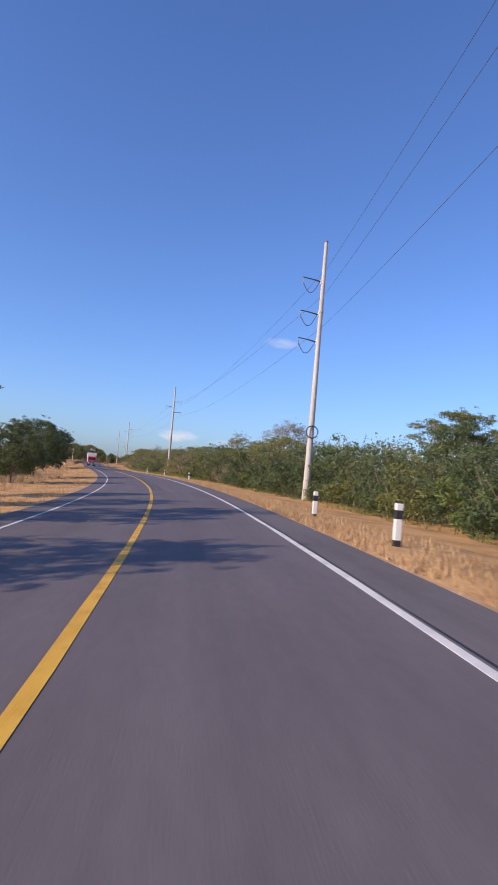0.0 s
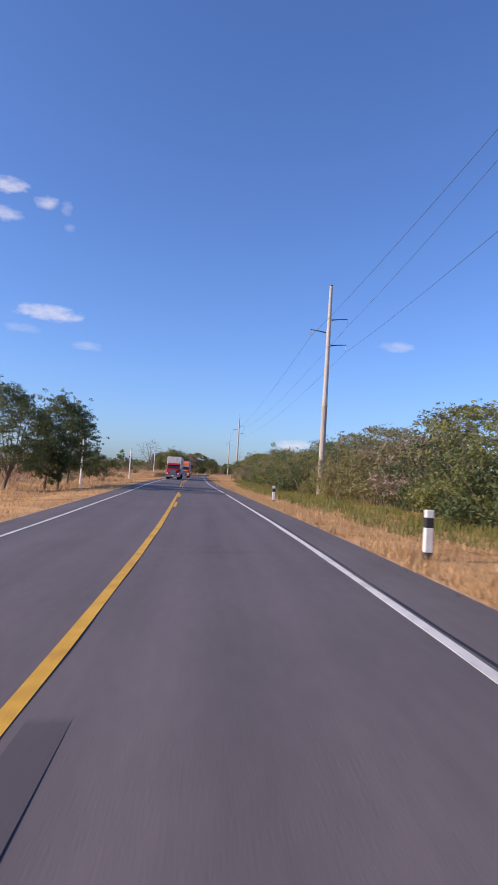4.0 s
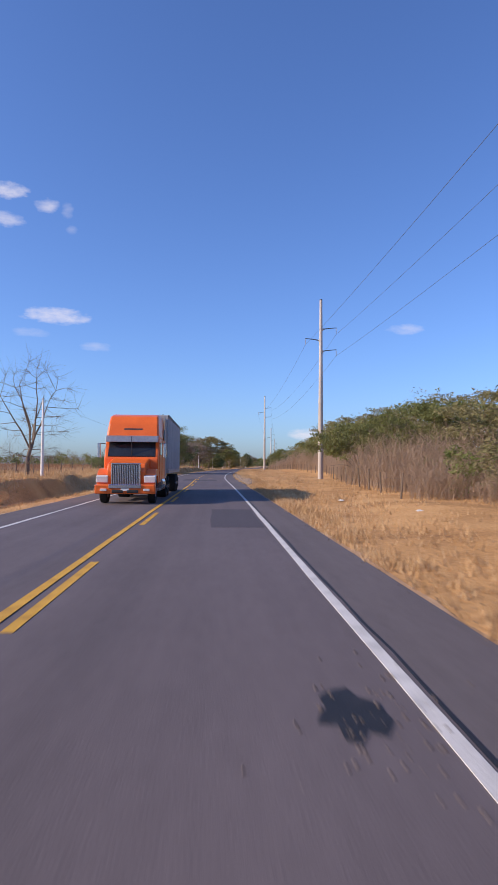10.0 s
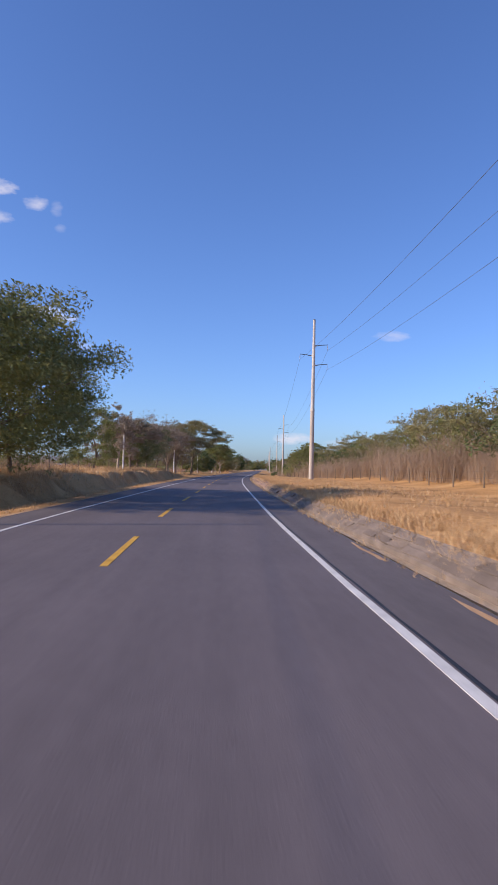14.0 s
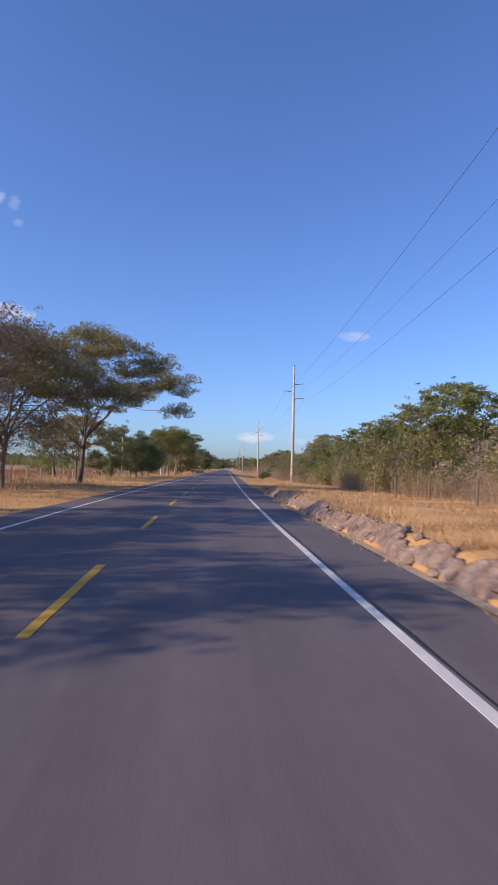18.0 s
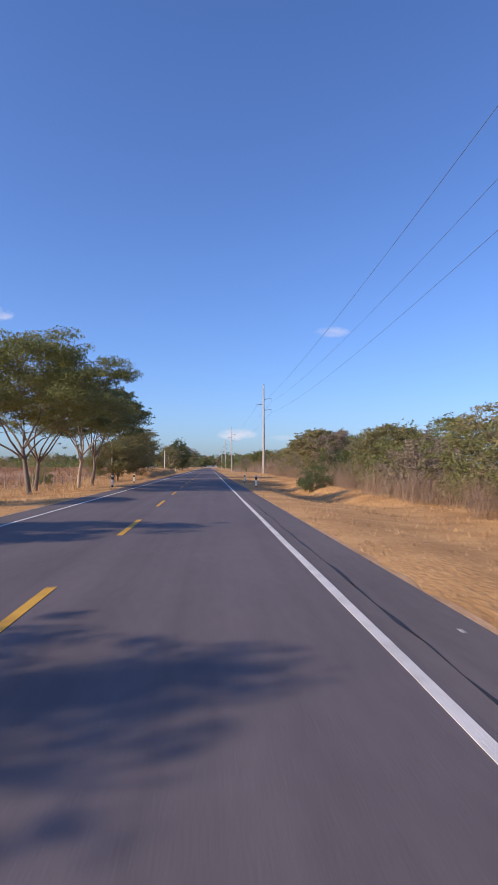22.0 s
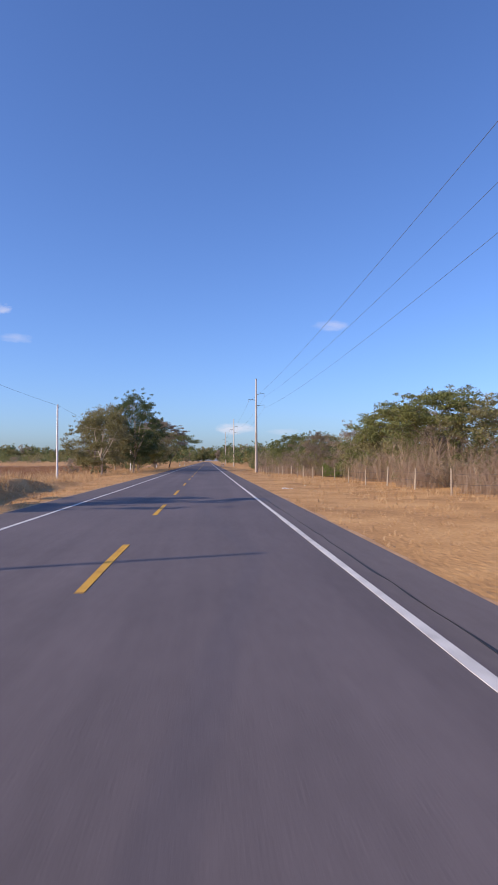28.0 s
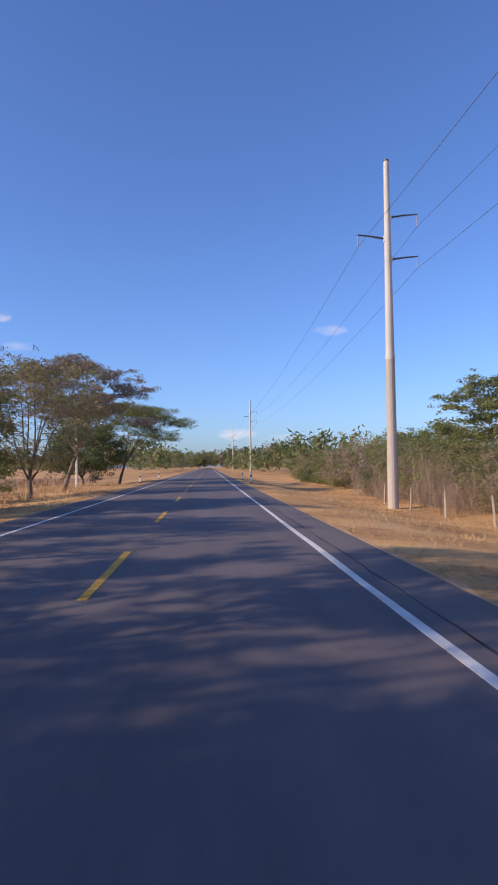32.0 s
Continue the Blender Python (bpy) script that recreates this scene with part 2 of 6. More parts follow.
M_PALEBARK = material("pale_bark", [(0.28, 0.22, 0.16), (0.42, 0.34, 0.26), (0.5, 0.43, 0.34)], 3, 0.9, 0.5, 26, streak=(1, 1, 0.25), bump_dist=0.02)
LEAF = dict(scale=0.9, rough=0.6, bump=0, fine=5, per="both", trans=0.28, spec=0.2)
M_LEAF_DARK = material("leaf_dark", [(0.058, 0.082, 0.036), (0.1, 0.132, 0.056), (0.152, 0.178, 0.072), (0.215, 0.228, 0.098)], **LEAF)
M_LEAF_MID = material("leaf_mid", [(0.104, 0.125, 0.044), (0.176, 0.192, 0.066), (0.25, 0.25, 0.092), (0.32, 0.296, 0.122)], **LEAF)
M_LEAF_OLIVE = material("leaf_olive", [(0.14, 0.134, 0.058), (0.216, 0.2, 0.088), (0.295, 0.258, 0.12), (0.365, 0.305, 0.155)], **LEAF)
M_LEAF_BROWN = material("leaf_brown", [(0.165, 0.136, 0.094), (0.25, 0.2, 0.142), (0.33, 0.262, 0.195), (0.39, 0.315, 0.24)], **LEAF)
M_LEAF_LIME = material("leaf_lime", [(0.114, 0.151, 0.039), (0.172, 0.216, 0.057), (0.252, 0.281, 0.075)], **LEAF)
M_TWIG = material("dry_twigs", [(0.235, 0.16, 0.112), (0.33, 0.235, 0.165), (0.42, 0.31, 0.22), (0.48, 0.375, 0.27)], 0.8, 0.9, 0, 6, per="both", trans=0.25)
M_GRASS_DRY = material("dry_grass", [(0.33, 0.196, 0.089), (0.484, 0.303, 0.146), (0.618, 0.42, 0.231), (0.69, 0.509, 0.314)], 0.5, 0.85, 0, 6, per="island", trans=0.25)
M_GRASS_GREEN = material("green_grass", [(0.085, 0.11, 0.028), (0.15, 0.175, 0.045), (0.26, 0.24, 0.072), (0.42, 0.32, 0.13)], 0.5, 0.8, 0, 6, per="island", trans=0.3)
M_GLASS = material("dark_glass", [(0.015, 0.018, 0.022), (0.03, 0.034, 0.04)], 2, 0.06, 0, 20, spec=0.6)
M_RUBBER = material("rubber", [(0.012, 0.012, 0.012), (0.028, 0.027, 0.026)], 9, 0.85, 0.2, 40)
M_CHROME = material("chrome", [(0.55, 0.55, 0.56), (0.7, 0.7, 0.7)], 5, 0.22, 0, 40, metal=1.0)
M_RED = material("red_truck_paint", [(0.33, 0.012, 0.02), (0.42, 0.018, 0.028)], 2, 0.3, 0, 30, spec=0.5)
M_ORANGE = material("orange_truck_paint", [(0.78, 0.135, 0.022), (0.92, 0.18, 0.03)], 2, 0.3, 0, 30, spec=0.5)
M_BOX = material("trailer_aluminium", [(0.5, 0.49, 0.48), (0.62, 0.61, 0.6), (0.7, 0.69, 0.68)], 1.0, 0.5, 0.05, 20, metal=0.15, streak=(1, 1, 0.2))
M_BOXFRONT = material("trailer_front_panel", [(0.45, 0.42, 0.38), (0.68, 0.64, 0.58), (0.76, 0.73, 0.68)], 1.5, 0.6, 0.05, 20, streak=(1, 1, 0.25))
M_CONTAINER = material("container_steel", [(0.32, 0.31, 0.3), (0.44, 0.43, 0.42), (0.52, 0.5, 0.48)], 1.5, 0.55, 0.1, 25, streak=(1, 1, 0.25))
M_LAMP = material("lamp_glass", [(0.6, 0.6, 0.58), (0.8, 0.8, 0.78)], 5, 0.15, 0, 40)
M_AMBER = material("amber_lamp", [(0.55, 0.2, 0.02), (0.7, 0.3, 0.03)], 5, 0.25, 0, 40)
# the bluish haze of distance is mixed into the hills' base colour
M_HILL = material("hazed_hills", [(0.2, 0.22, 0.24), (0.26, 0.28, 0.29), (0.3, 0.31, 0.31)], 0.004, 1.0, 0, 0.02)
M_PAPER = material("litter", [(0.6, 0.58, 0.55), (0.8, 0.78, 0.75)], 5, 0.8, 0, 40)


# ---- mesh helpers ----
def link_mesh(name, verts, faces, mat, parent=None, label="", smooth=False):
    me = bpy.data.meshes.new(name)
    me.from_pydata(np.asarray(verts, dtype=float).tolist(), [], faces if isinstance(faces, list) else np.asarray(faces).tolist())
    me.materials.append(mat)
    if smooth:
        me.shade_smooth()
    ob = new(name, me)
    if parent:
        ob.parent = parent
    if label:
        ob["label"] = label
    return ob


def part(name, bm, mat, parent=None, label="", smooth=False):
    me = bpy.data.meshes.new(name)
    bm.to_mesh(me)
    bm.free()
    me.materials.append(mat)
    if smooth:
        me.shade_smooth()
    ob = new(name, me)
    if parent:
        ob.parent = parent
    if label:
        ob["label"] = label
    return ob


def box(size, at, bevel=0.0, bm=None, taper=1.0):
    bm = bm or bmesh.new()
    r = bmesh.ops.create_cube(bm, size=1.0)
    vs = r["verts"]
    for v in vs:
        k = taper if v.co.z > 0 else 1.0
        v.co = Vector((v.co.x * size[0] * k + at[0], v.co.y * size[1] * k + at[1], v.co.z * size[2] + at[2]))
    if bevel:
        es = list({e for v in vs for e in v.link_edges})
        bmesh.ops.bevel(bm, geom=es, offset=bevel, segments=2, affect='EDGES', profile=0.5)
    return bm


def prism(profile, x0, x1, bm=None, bevel=0.0):
    """A side profile of (y, z) drawn out from x0 to x1."""
    bm = bm or bmesh.new()
    a = [bm.verts.new((x0, y, z)) for y, z in profile]
    b = [bm.verts.new((x1, y, z)) for y, z in profile]
    n = len(profile)
    fs = [bm.faces.new(a), bm.faces.new(b[::-1])]
    for i in range(n):
        fs.append(bm.faces.new((a[i], b[i], b[(i + 1) % n], a[(i + 1) % n])))
    bmesh.ops.recalc_face_normals(bm, faces=bm.faces)
    if bevel:
        bmesh.ops.bevel(bm, geom=list(bm.edges), offset=bevel, segments=2, affect='EDGES', profile=0.5)
    return bm


def tube(points, radii, sides=8, bm=None, cap=True):
    """A tube along points."""
    bm = bm or bmesh.new()
    rings = []
    pts = [Vector(p) for p in points]
    for i, p in enumerate(pts):
        d = (pts[min(i + 1, len(pts) - 1)] - pts[max(i - 1, 0)]).normalized()
        u = d.cross(Vector((0, 0, 1)) if abs(d.z) < 0.9 else Vector((1, 0, 0))).normalized()
        v = d.cross(u)
        rings.append([bm.verts.new(p + (u * math.cos(a) + v * math.sin(a)) * radii[i]) for a in (2 * math.pi * k / sides for k in range(sides))])
    for r0, r1 in zip(rings, rings[1:]):
        for k in range(sides):
            bm.faces.new((r0[k], r0[(k + 1) % sides], r1[(k + 1) % sides], r1[k]))
    if cap:
        bm.faces.new(rings[0][::-1])
        bm.faces.new(rings[-1])
    return bm


# ---- the road's line, its bank, and the lie of the land ----
EDGE_Y = (-220, -100, -40, 4, 25, 47, 68, 80, 100, 120, 133, 150, 171, 193, 215, 237, 260, 282, 317, 362, 378, 400, 422, 450, 740, 1600)
EDGE_X = (-9.0, -3.9, -0.5, 2.88, 3.9, 3.98, 3.03, 2.3, 0.45, -2.0, -3.47, -5.7, -8.25, -10.6, -12.95, -15.2, -17.65, -20.2, -23.15, -25.7, -26.37, -27.18, -27.58, -27.72, -27.74, -27.74)
_gy = np.arange(-220.0, 1601.0, 1.0)
_gx = np.interp(_gy, EDGE_Y, EDGE_X)
for _ in range(2):
    _gx = np.convolve(np.pad(_gx, 8, mode='edge'), np.ones(17) / 17, mode='valid')
_gx = _gx - 3.5
_gs = np.gradient(_gx, _gy)
HALF, SHOULDER = 3.5, 4.62


def at(o, y):
    """Plan place of the point o metres to the right of the centre line."""
    y = np.asarray(y, dtype=float)
    s = np.interp(y, _gy, _gs)
    k = 1 / np.sqrt(1 + s * s)
    return np.interp(y, _gy, _gx) + o * k, y - o * s * k


def heading(y):
    return math.degrees(math.atan(-float(np.interp(y, _gy, _gs))))


def bank(y):
    return math.tan(radians(4.2)) * (1 - np.clip((np.asarray(y, dtype=float) - 75) / 70, 0, 1))


def road_z(o, y):
    return bank(y) * (np.clip(o, -5.5, 5.5) - 1.2)


RIGHT_Y = (-220, -50, 49, 140, 230, 277, 330, 377, 430, 498, 560, 626, 690, 761, 850, 1600)
RIGHT_Z = (0.2, 0.1, -0.15, 0.0, 0.3, 0.15, 0.6, 0.6, 0.1, -0.5, -0.2, 0.1, -0.2, -0.9, -0.8, -0.8)
LEFT_Y = (-220, 0, 120, 196, 250, 315, 400, 477, 576, 636, 700, 783, 900, 1600)
LEFT_Z = (-0.8, -0.9, -0.8, -0.55, -0.4, -0.15, 0.2, 0.0, -0.6, 0.15, -0.2, -0.4, -0.5, -0.5)
HILL_Y = (-220, 180, 240, 290, 360, 420, 500, 560, 620, 700, 1600)
HILL_H = (0.4, 0.8, 1.8, 3.3, 3.2, 1.6, 1.0, 0.6, 0.9, 0.4, 0.3)


def sstep(a, b, x):
    u = np.clip((np.asarray(x, dtype=float) - a) / (b - a), 0, 1)
    return u * u * (3 - 2 * u)


def cut(y):
    """How far the left roadside is cut into a terrace."""
    y = np.asarray(y, dtype=float)
    return sstep(212, 240, y) * (1 - sstep(392, 420, y)) + 0.8 * sstep(575, 600, y) * (1 - sstep(655, 680, y))


def stone_edge(y):
    """Where a stone-lined bank follows the right shoulder."""
    y = np.asarray(y, dtype=float)
    return sstep(258, 272, y) * (1 - sstep(436, 446, y))


def drain(y):
    """Where a narrow open drain runs beside the right shoulder."""
    y = np.asarray(y, dtype=float)
    return sstep(250, 262, y) * (1 - sstep(436, 446, y))


def outer_drain(y):
    """Where an earlier drain runs a little further out, behind a strip of grass."""
    y = np.asarray(y, dtype=float)
    return sstep(156, 164, y) * (1 - sstep(191, 197, y))


def lump(x, y, s):
    return np.sin(x * s * 1.3 + np.sin(y * s * 0.7) * 1.7) * np.cos(y * s + np.sin(x * s * 0.9) * 1.3)


def ground_z(o, y):
    o, y = np.broadcast_arrays(np.asarray(o, dtype=float), np.asarray(y, dtype=float))
    edge = road_z(o, y)
    zr = np.interp(y, RIGHT_Y, RIGHT_Z)
    right = edge + (zr - edge) * sstep(4.7, 11.5, o) + np.interp(y, HILL_Y, HILL_H) * sstep(14, 32, o)
    zl = np.interp(y, LEFT_Y, LEFT_Z)
    left = edge + (zl - edge) * sstep(4.7, 11, -o)
    wave = 0.35 * np.sin(y * 0.31) + 0.25 * np.sin(y * 0.83 + 1.0) + 0.16 * np.sin(y * 1.9)
    left = left + cut(y) * ((1.0 + 0.15 * np.sin(y * 0.57)) * sstep(7.5, 8.5, -o + wave) - 0.22 * sstep(5.6, 6.6, -o) * (1 - sstep(7.0, 8.0, -o)))
    right = right + (stone_edge(y) * 0.24 + drain(y) * 0.12) * np.clip((o - 5.13) / 0.5, 0, 1) * (1 - sstep(7.5, 11.5, o))
    right = right - drain(y) * 0.2 * np.clip((o - 4.93) / 0.04, 0, 1) * np.clip((5.17 - o) / 0.04, 0, 1)
    right = right + outer_drain(y) * (0.1 * np.clip((o - 5.84) / 0.04, 0, 1) * (1 - sstep(7.5, 11.5, o)) - 0.22 * np.clip((o - 5.58) / 0.05, 0, 1) * np.clip((5.88 - o) / 0.04, 0, 1))
    right = right - 0.75 * sstep(515, 532, y) * (1 - sstep(556, 572, y)) * sstep(6.0, 8.0, o) * (1 - sstep(10.5, 13.0, o))
    z = np.where(o > 0, right, left)
    away = np.clip((np.abs(o) - 4.6) / 3, 0, 1)
    z = z + away * (0.07 * lump(o, y, 0.55) + 0.05 * lump(o + 9, y + 4, 1.3)) + np.clip((np.abs(o) - 20) / 60, 0, 1) * 0.5 * lump(o, y, 0.03)
    return z - 0.03 * (np.abs(o) > 4.3) - 0.14 * (np.abs(o) <= 4.3)


def here(o, y, sink=0.0):
    x, yy = at(o, y)
    return Vector((float(x), float(yy), float(ground_z(o, y)) - sink))


# ground: one sheet from under the road out to the horizon
def build_ground():
    ys = np.concatenate([[-4200, -2000, -900, -450], np.arange(-220, 860, 2.5), np.arange(860, 1400, 12), [1450, 1600, 2200, 3200, 4600]])
    os_ = np.array([-4200, -2200, -1100, -600, -350, -220, -150, -100, -70, -50, -40, -32, -26, -22, -19, -17, -15.5, -14, -13, -12, -11, -10.2, -9.5, -9, -8.6, -8.2, -7.8, -7.4,
                    -7, -6.5, -6, -5.5, -5.1, -4.8, -4.4, 0, 4.4, 4.72, 4.93, 4.97, 5.13, 5.17, 5.4, 5.58, 5.63, 5.84, 5.88, 6.1, 6.5, 7, 7.6, 8.3, 9, 10, 11, 12, 13, 14, 15, 16.5, 18, 20, 22.5, 25, 28, 32, 37, 45, 55, 70, 100, 150, 220, 350, 600, 1100, 2200, 4200])
    O, Y = np.meshgrid(os_, ys)
    X, YY = at(O, Y)
    Z = ground_z(O, Y)
    v = np.stack([X, YY, Z], -1).reshape(-1, 3)
    r, c = O.shape
    i = np.arange(r * c).reshape(r, c)
    f = np.stack([i[:-1, :-1], i[:-1, 1:], i[1:, 1:], i[1:, :-1]], -1).reshape(-1, 4)
    ob = link_mesh("ground", v, f, M_GROUND, smooth=True)
    return tagged(ob, "dry golden-brown roadside ground with bare patches", "ground", kind="structure")


def build_field():
    os_ = np.array([-150, -100, -70, -50, -40, -32, -26, -22, -19, -17.0])
    ys = np.arange(105, 860, 2.5)
    O, Y = np.meshgrid(os_, ys)
    X, YY = at(O, Y)
    v = np.stack([X, YY, ground_z(O, Y) + 0.05], -1).reshape(-1, 3)
    r, c = O.shape
    i = np.arange(r * c).reshape(r, c)
    f = np.stack([i[:-1, :-1], i[:-1, 1:], i[1:, 1:], i[1:, :-1]], -1).reshape(-1, 4)
    return tagged(link_mesh("ground_field", v, f, M_FIELD, smooth=True), "reddish-brown harvested dry field", "field", kind="structure")


def strip(name, o0, o1, y0, y1, z, mat, step=2.0, wob=0.0, seed=0, thick=0.0, kind="structure", label="", category="", parent=None, zfun=road_z, shift=None):
    """A band along the road from offset o0 to o1, as a thin slab with sides."""
    n = max(2, int((y1 - y0) / step) + 1)
    ys = np.linspace(y0, y1, n)
    rnd = np.random.RandomState(seed)
    w0, w1 = (rnd.randn(n) * wob, rnd.randn(n) * wob) if wob else (0, 0)
    drift = shift(ys) if shift else 0.0
    a = np.zeros(n) + o0 + w0 + drift
    b = np.zeros(n) + o1 + w1 + drift
    rows = []
    for o, dz in ((a, -thick), (a, 0), (b, 0), (b, -thick)) if thick else ((a, 0), (b, 0)):
        x, y = at(o, ys)
        rows.append(np.stack([x, y, zfun(o, ys) + z + dz], -1))
    k = len(rows)
    v = np.stack(rows, 1).reshape(-1, 3)
    f = []
    for i in range(n - 1):
        for j in range(k - 1):
            f.append((i * k + j, i * k + j + 1, (i + 1) * k + j + 1, (i + 1) * k + j))
    if thick:
        f += [(3, 2, 1, 0), ((n - 1) * k, (n - 1) * k + 1, (n - 1) * k + 2, (n - 1) * k + 3)]
    ob = link_mesh(name, v, f, mat, parent)
    uv = ob.data.uv_layers.new(name="road")
    flat_o, flat_y = np.stack([a, a, b, b] if thick else [a, b], 1).ravel(), np.repeat(ys, k)
    idx = np.zeros(len(ob.data.loops), dtype=np.int32)
    ob.data.loops.foreach_get("vertex_index", idx)
    uv.data.foreach_set("uv", np.stack([flat_o[idx], flat_y[idx]], -1).ravel())
    if label:
        tagged(ob, label, category, kind=kind)
    return ob


def centre_drift(y):
    """How far the painted centre line strays from the middle of the road."""
    return np.interp(y, (140, 230, 262, 282, 293, 311, 323, 345, 372, 384, 415, 433, 446, 464, 484, 500, 535, 557, 590, 660, 800),
                     (0.04, 0.05, 0.22, 0.25, 0.09, -0.12, -0.18, 0.0, 0.07, 0.06, -0.12, -0.21, -0.22, -0.19, -0.1, -0.12, -0.16, -0.22, -0.05, -0.04, -0.06))


def left_drift(y):
    """How far the left edge line strays."""
    return np.interp(y, (190, 226, 262, 291, 320, 379, 420, 443, 560, 600, 665, 704, 724), (0, 0.3, 0.2, 0.12, 0.15, 0.42, 0.0, -0.07, -0.1, 0.15, 0.32, 0.22, 0.05))


ground = build_ground()
field = build_field()


road = strip("road", -3.66, 3.62, -220, 1600, 0.0, M_ASPHALT, 4, thick=0.2, label="dark grey asphalt road surface with two lanes", category="road")
shoulder_right = strip("shoulder_right", 3.62, SHOULDER, -220, 1600, -0.004, M_ASPHALT_OLD, 2, wob=0.0, thick=0.2, label="worn grey asphalt shoulder beside the lane", category="shoulder")
shoulder_left = strip("shoulder_left", -SHOULDER, -3.66, -220, 1600, -0.004, M_ASPHALT_OLD, 2, thick=0.2, label="worn grey asphalt shoulder beside the lane", category="shoulder")
dust_right = strip("dust_edge_right", 4.5, 4.73, -218, 860, 0.016, M_DIRT, 1.0, wob=0.045, seed=31, zfun=ground_z, label="pale dust and grit along the shoulder edge", category="road edge")
dust_left = strip("dust_edge_left", -4.8, -4.5, -218, 860, 0.016, M_DIRT, 1.0, wob=0.06, seed=32, zfun=ground_z, label="pale dust and grit along the shoulder edge", category="road edge")
shoulder_lip = strip("shoulder_lip", SHOULDER - 0.002, 4.85, 258, 444, -0.012, M_ASPHALT_OLD, 2, wob=0.012, seed=33, thick=0.2, label="crumbled asphalt lip beside the drain", category="shoulder")
drain_silt = strip("drain_silt", 4.84, 5.15, 258, 444, -0.035, M_SILT, 1.0, wob=0.02, seed=35, label="pale silt in the shallow drain beside the shoulder", category="road edge")
drain_wall = strip("drain_wall", 5.8, 5.93, 166, 195, 0.0, M_DARKSTONE, 0.7, wob=0.03, seed=36, thick=0.3, zfun=lambda o, y: ground_z(np.maximum(o, 5.95), y) - 0.035, label="low dark stone edge of the open drain in the verge", category="kerb")
white_line_near = strip("edge_line_right", 3.445, 3.56, -220, 129.5, 0.006, M_WHITE_LINE, 2, wob=0.006, seed=2, thick=0.008, label="worn white edge line painted on asphalt", category="road marking")
white_line_right = strip("edge_line_right", 3.445, 3.56, 132.5, 1600, 0.006, M_WHITE_LINE, 2, wob=0.006, seed=3, thick=0.008, label="worn white edge line painted on asphalt", category="road marking")
white_line_left = strip("edge_line_left", -3.56, -3.445, -220, 1600, 0.006, M_WHITE_LINE, 2, wob=0.006, seed=4, shift=left_drift, thick=0.008, label="worn white edge line painted on asphalt", category="road marking")
seam_far = strip("pavement_seam", 3.84, 3.849, 452, 900, 0.001, M_TAR, 0.8, wob=0.02, seed=15, thick=0.01, label="thin wavy black crack along the shoulder", category="seam")
seam = strip("pavement_seam", 3.6, 3.632, -220, 452, 0.003, M_TAR, 1.0, wob=0.009, seed=5, thick=0.012, label="black tarred seam along the shoulder", category="seam")
centre_line = strip("centre_line_solid", -0.075, 0.075, -220, 129.7, 0.006, M_YELLOW_LINE, 2, wob=0.005, seed=6, thick=0.008, label="solid yellow centre line painted on asphalt", category="road marking")
centre_line_two = strip("centre_line_solid", -0.19, -0.06, 143.5, 283, 0.010, M_YELLOW_LINE, 2, shift=centre_drift, wob=0.005, seed=7, thick=0.008, label="solid yellow line of the double centre line", category="road marking")


DASH_K, DASH_Y = (0, 2, 8, 14, 23, 30, 36, 41, 43), (290.7, 312.2, 371.7, 432.3, 525.3, 598.1, 661.1, 715.6, 736.6)


def dashes():
    marks = bpy.data.objects.new("centre_line_dashes", None)
    scene.collection.objects.link(marks)
    tagged(marks, "broken yellow centre line of painted dashes", "road marking", kind="structure")
    k = -17
    while k < 78:
        c = float(np.interp(k, DASH_K, DASH_Y)) if 0 <= k <= 43 else (290.7 + 10.42 * k if k < 0 else 736.6 + 10.4 * (k - 43))
        o = 0.13 if c < 283 else 0.0
        y = c - 2.1
        k += 1
        if 127 < y < 142:
            continue
        strip("dash", o - 0.065, o + 0.065, y, y + 4.2, 0.006, M_YELLOW_LINE, 2.1, wob=0.006, seed=int(y), thick=0.008, parent=marks, shift=centre_drift)
    return marks


dashes()
# resurfaced patches in the lane
for y0, y1, a, b in ((128.8, 132.9, -0.3, 3.57), (134.3, 138.8, 0.5, 2.15), (273.4, 277.9, -1.15, 2.45), (277.9, 282.6, -1.15, 0.27), (362.0, 370.9, 0.2, 1.95), (225.5, 232.0, 2.0, 3.38)):
    strip("asphalt_patch", a, b, y0, y1, 0.003, M_PATCH, 2, wob=0.02, seed=int(y0), thick=0.006, label="darker resurfaced asphalt patch in the lane", category="road patch")

# darker worn wheel tracks on the curve
for a, b, y0, y1 in ((0.14, 0.44, 43, 88), (0.62, 0.86, 44, 82)):
    strip("tyre_track", a, b, y0, y1, 0.002, M_TRACK, 2, wob=0.012, seed=int(a * 100), thick=0.004, label="dark rubbed tyre track on asphalt", category="road patch")


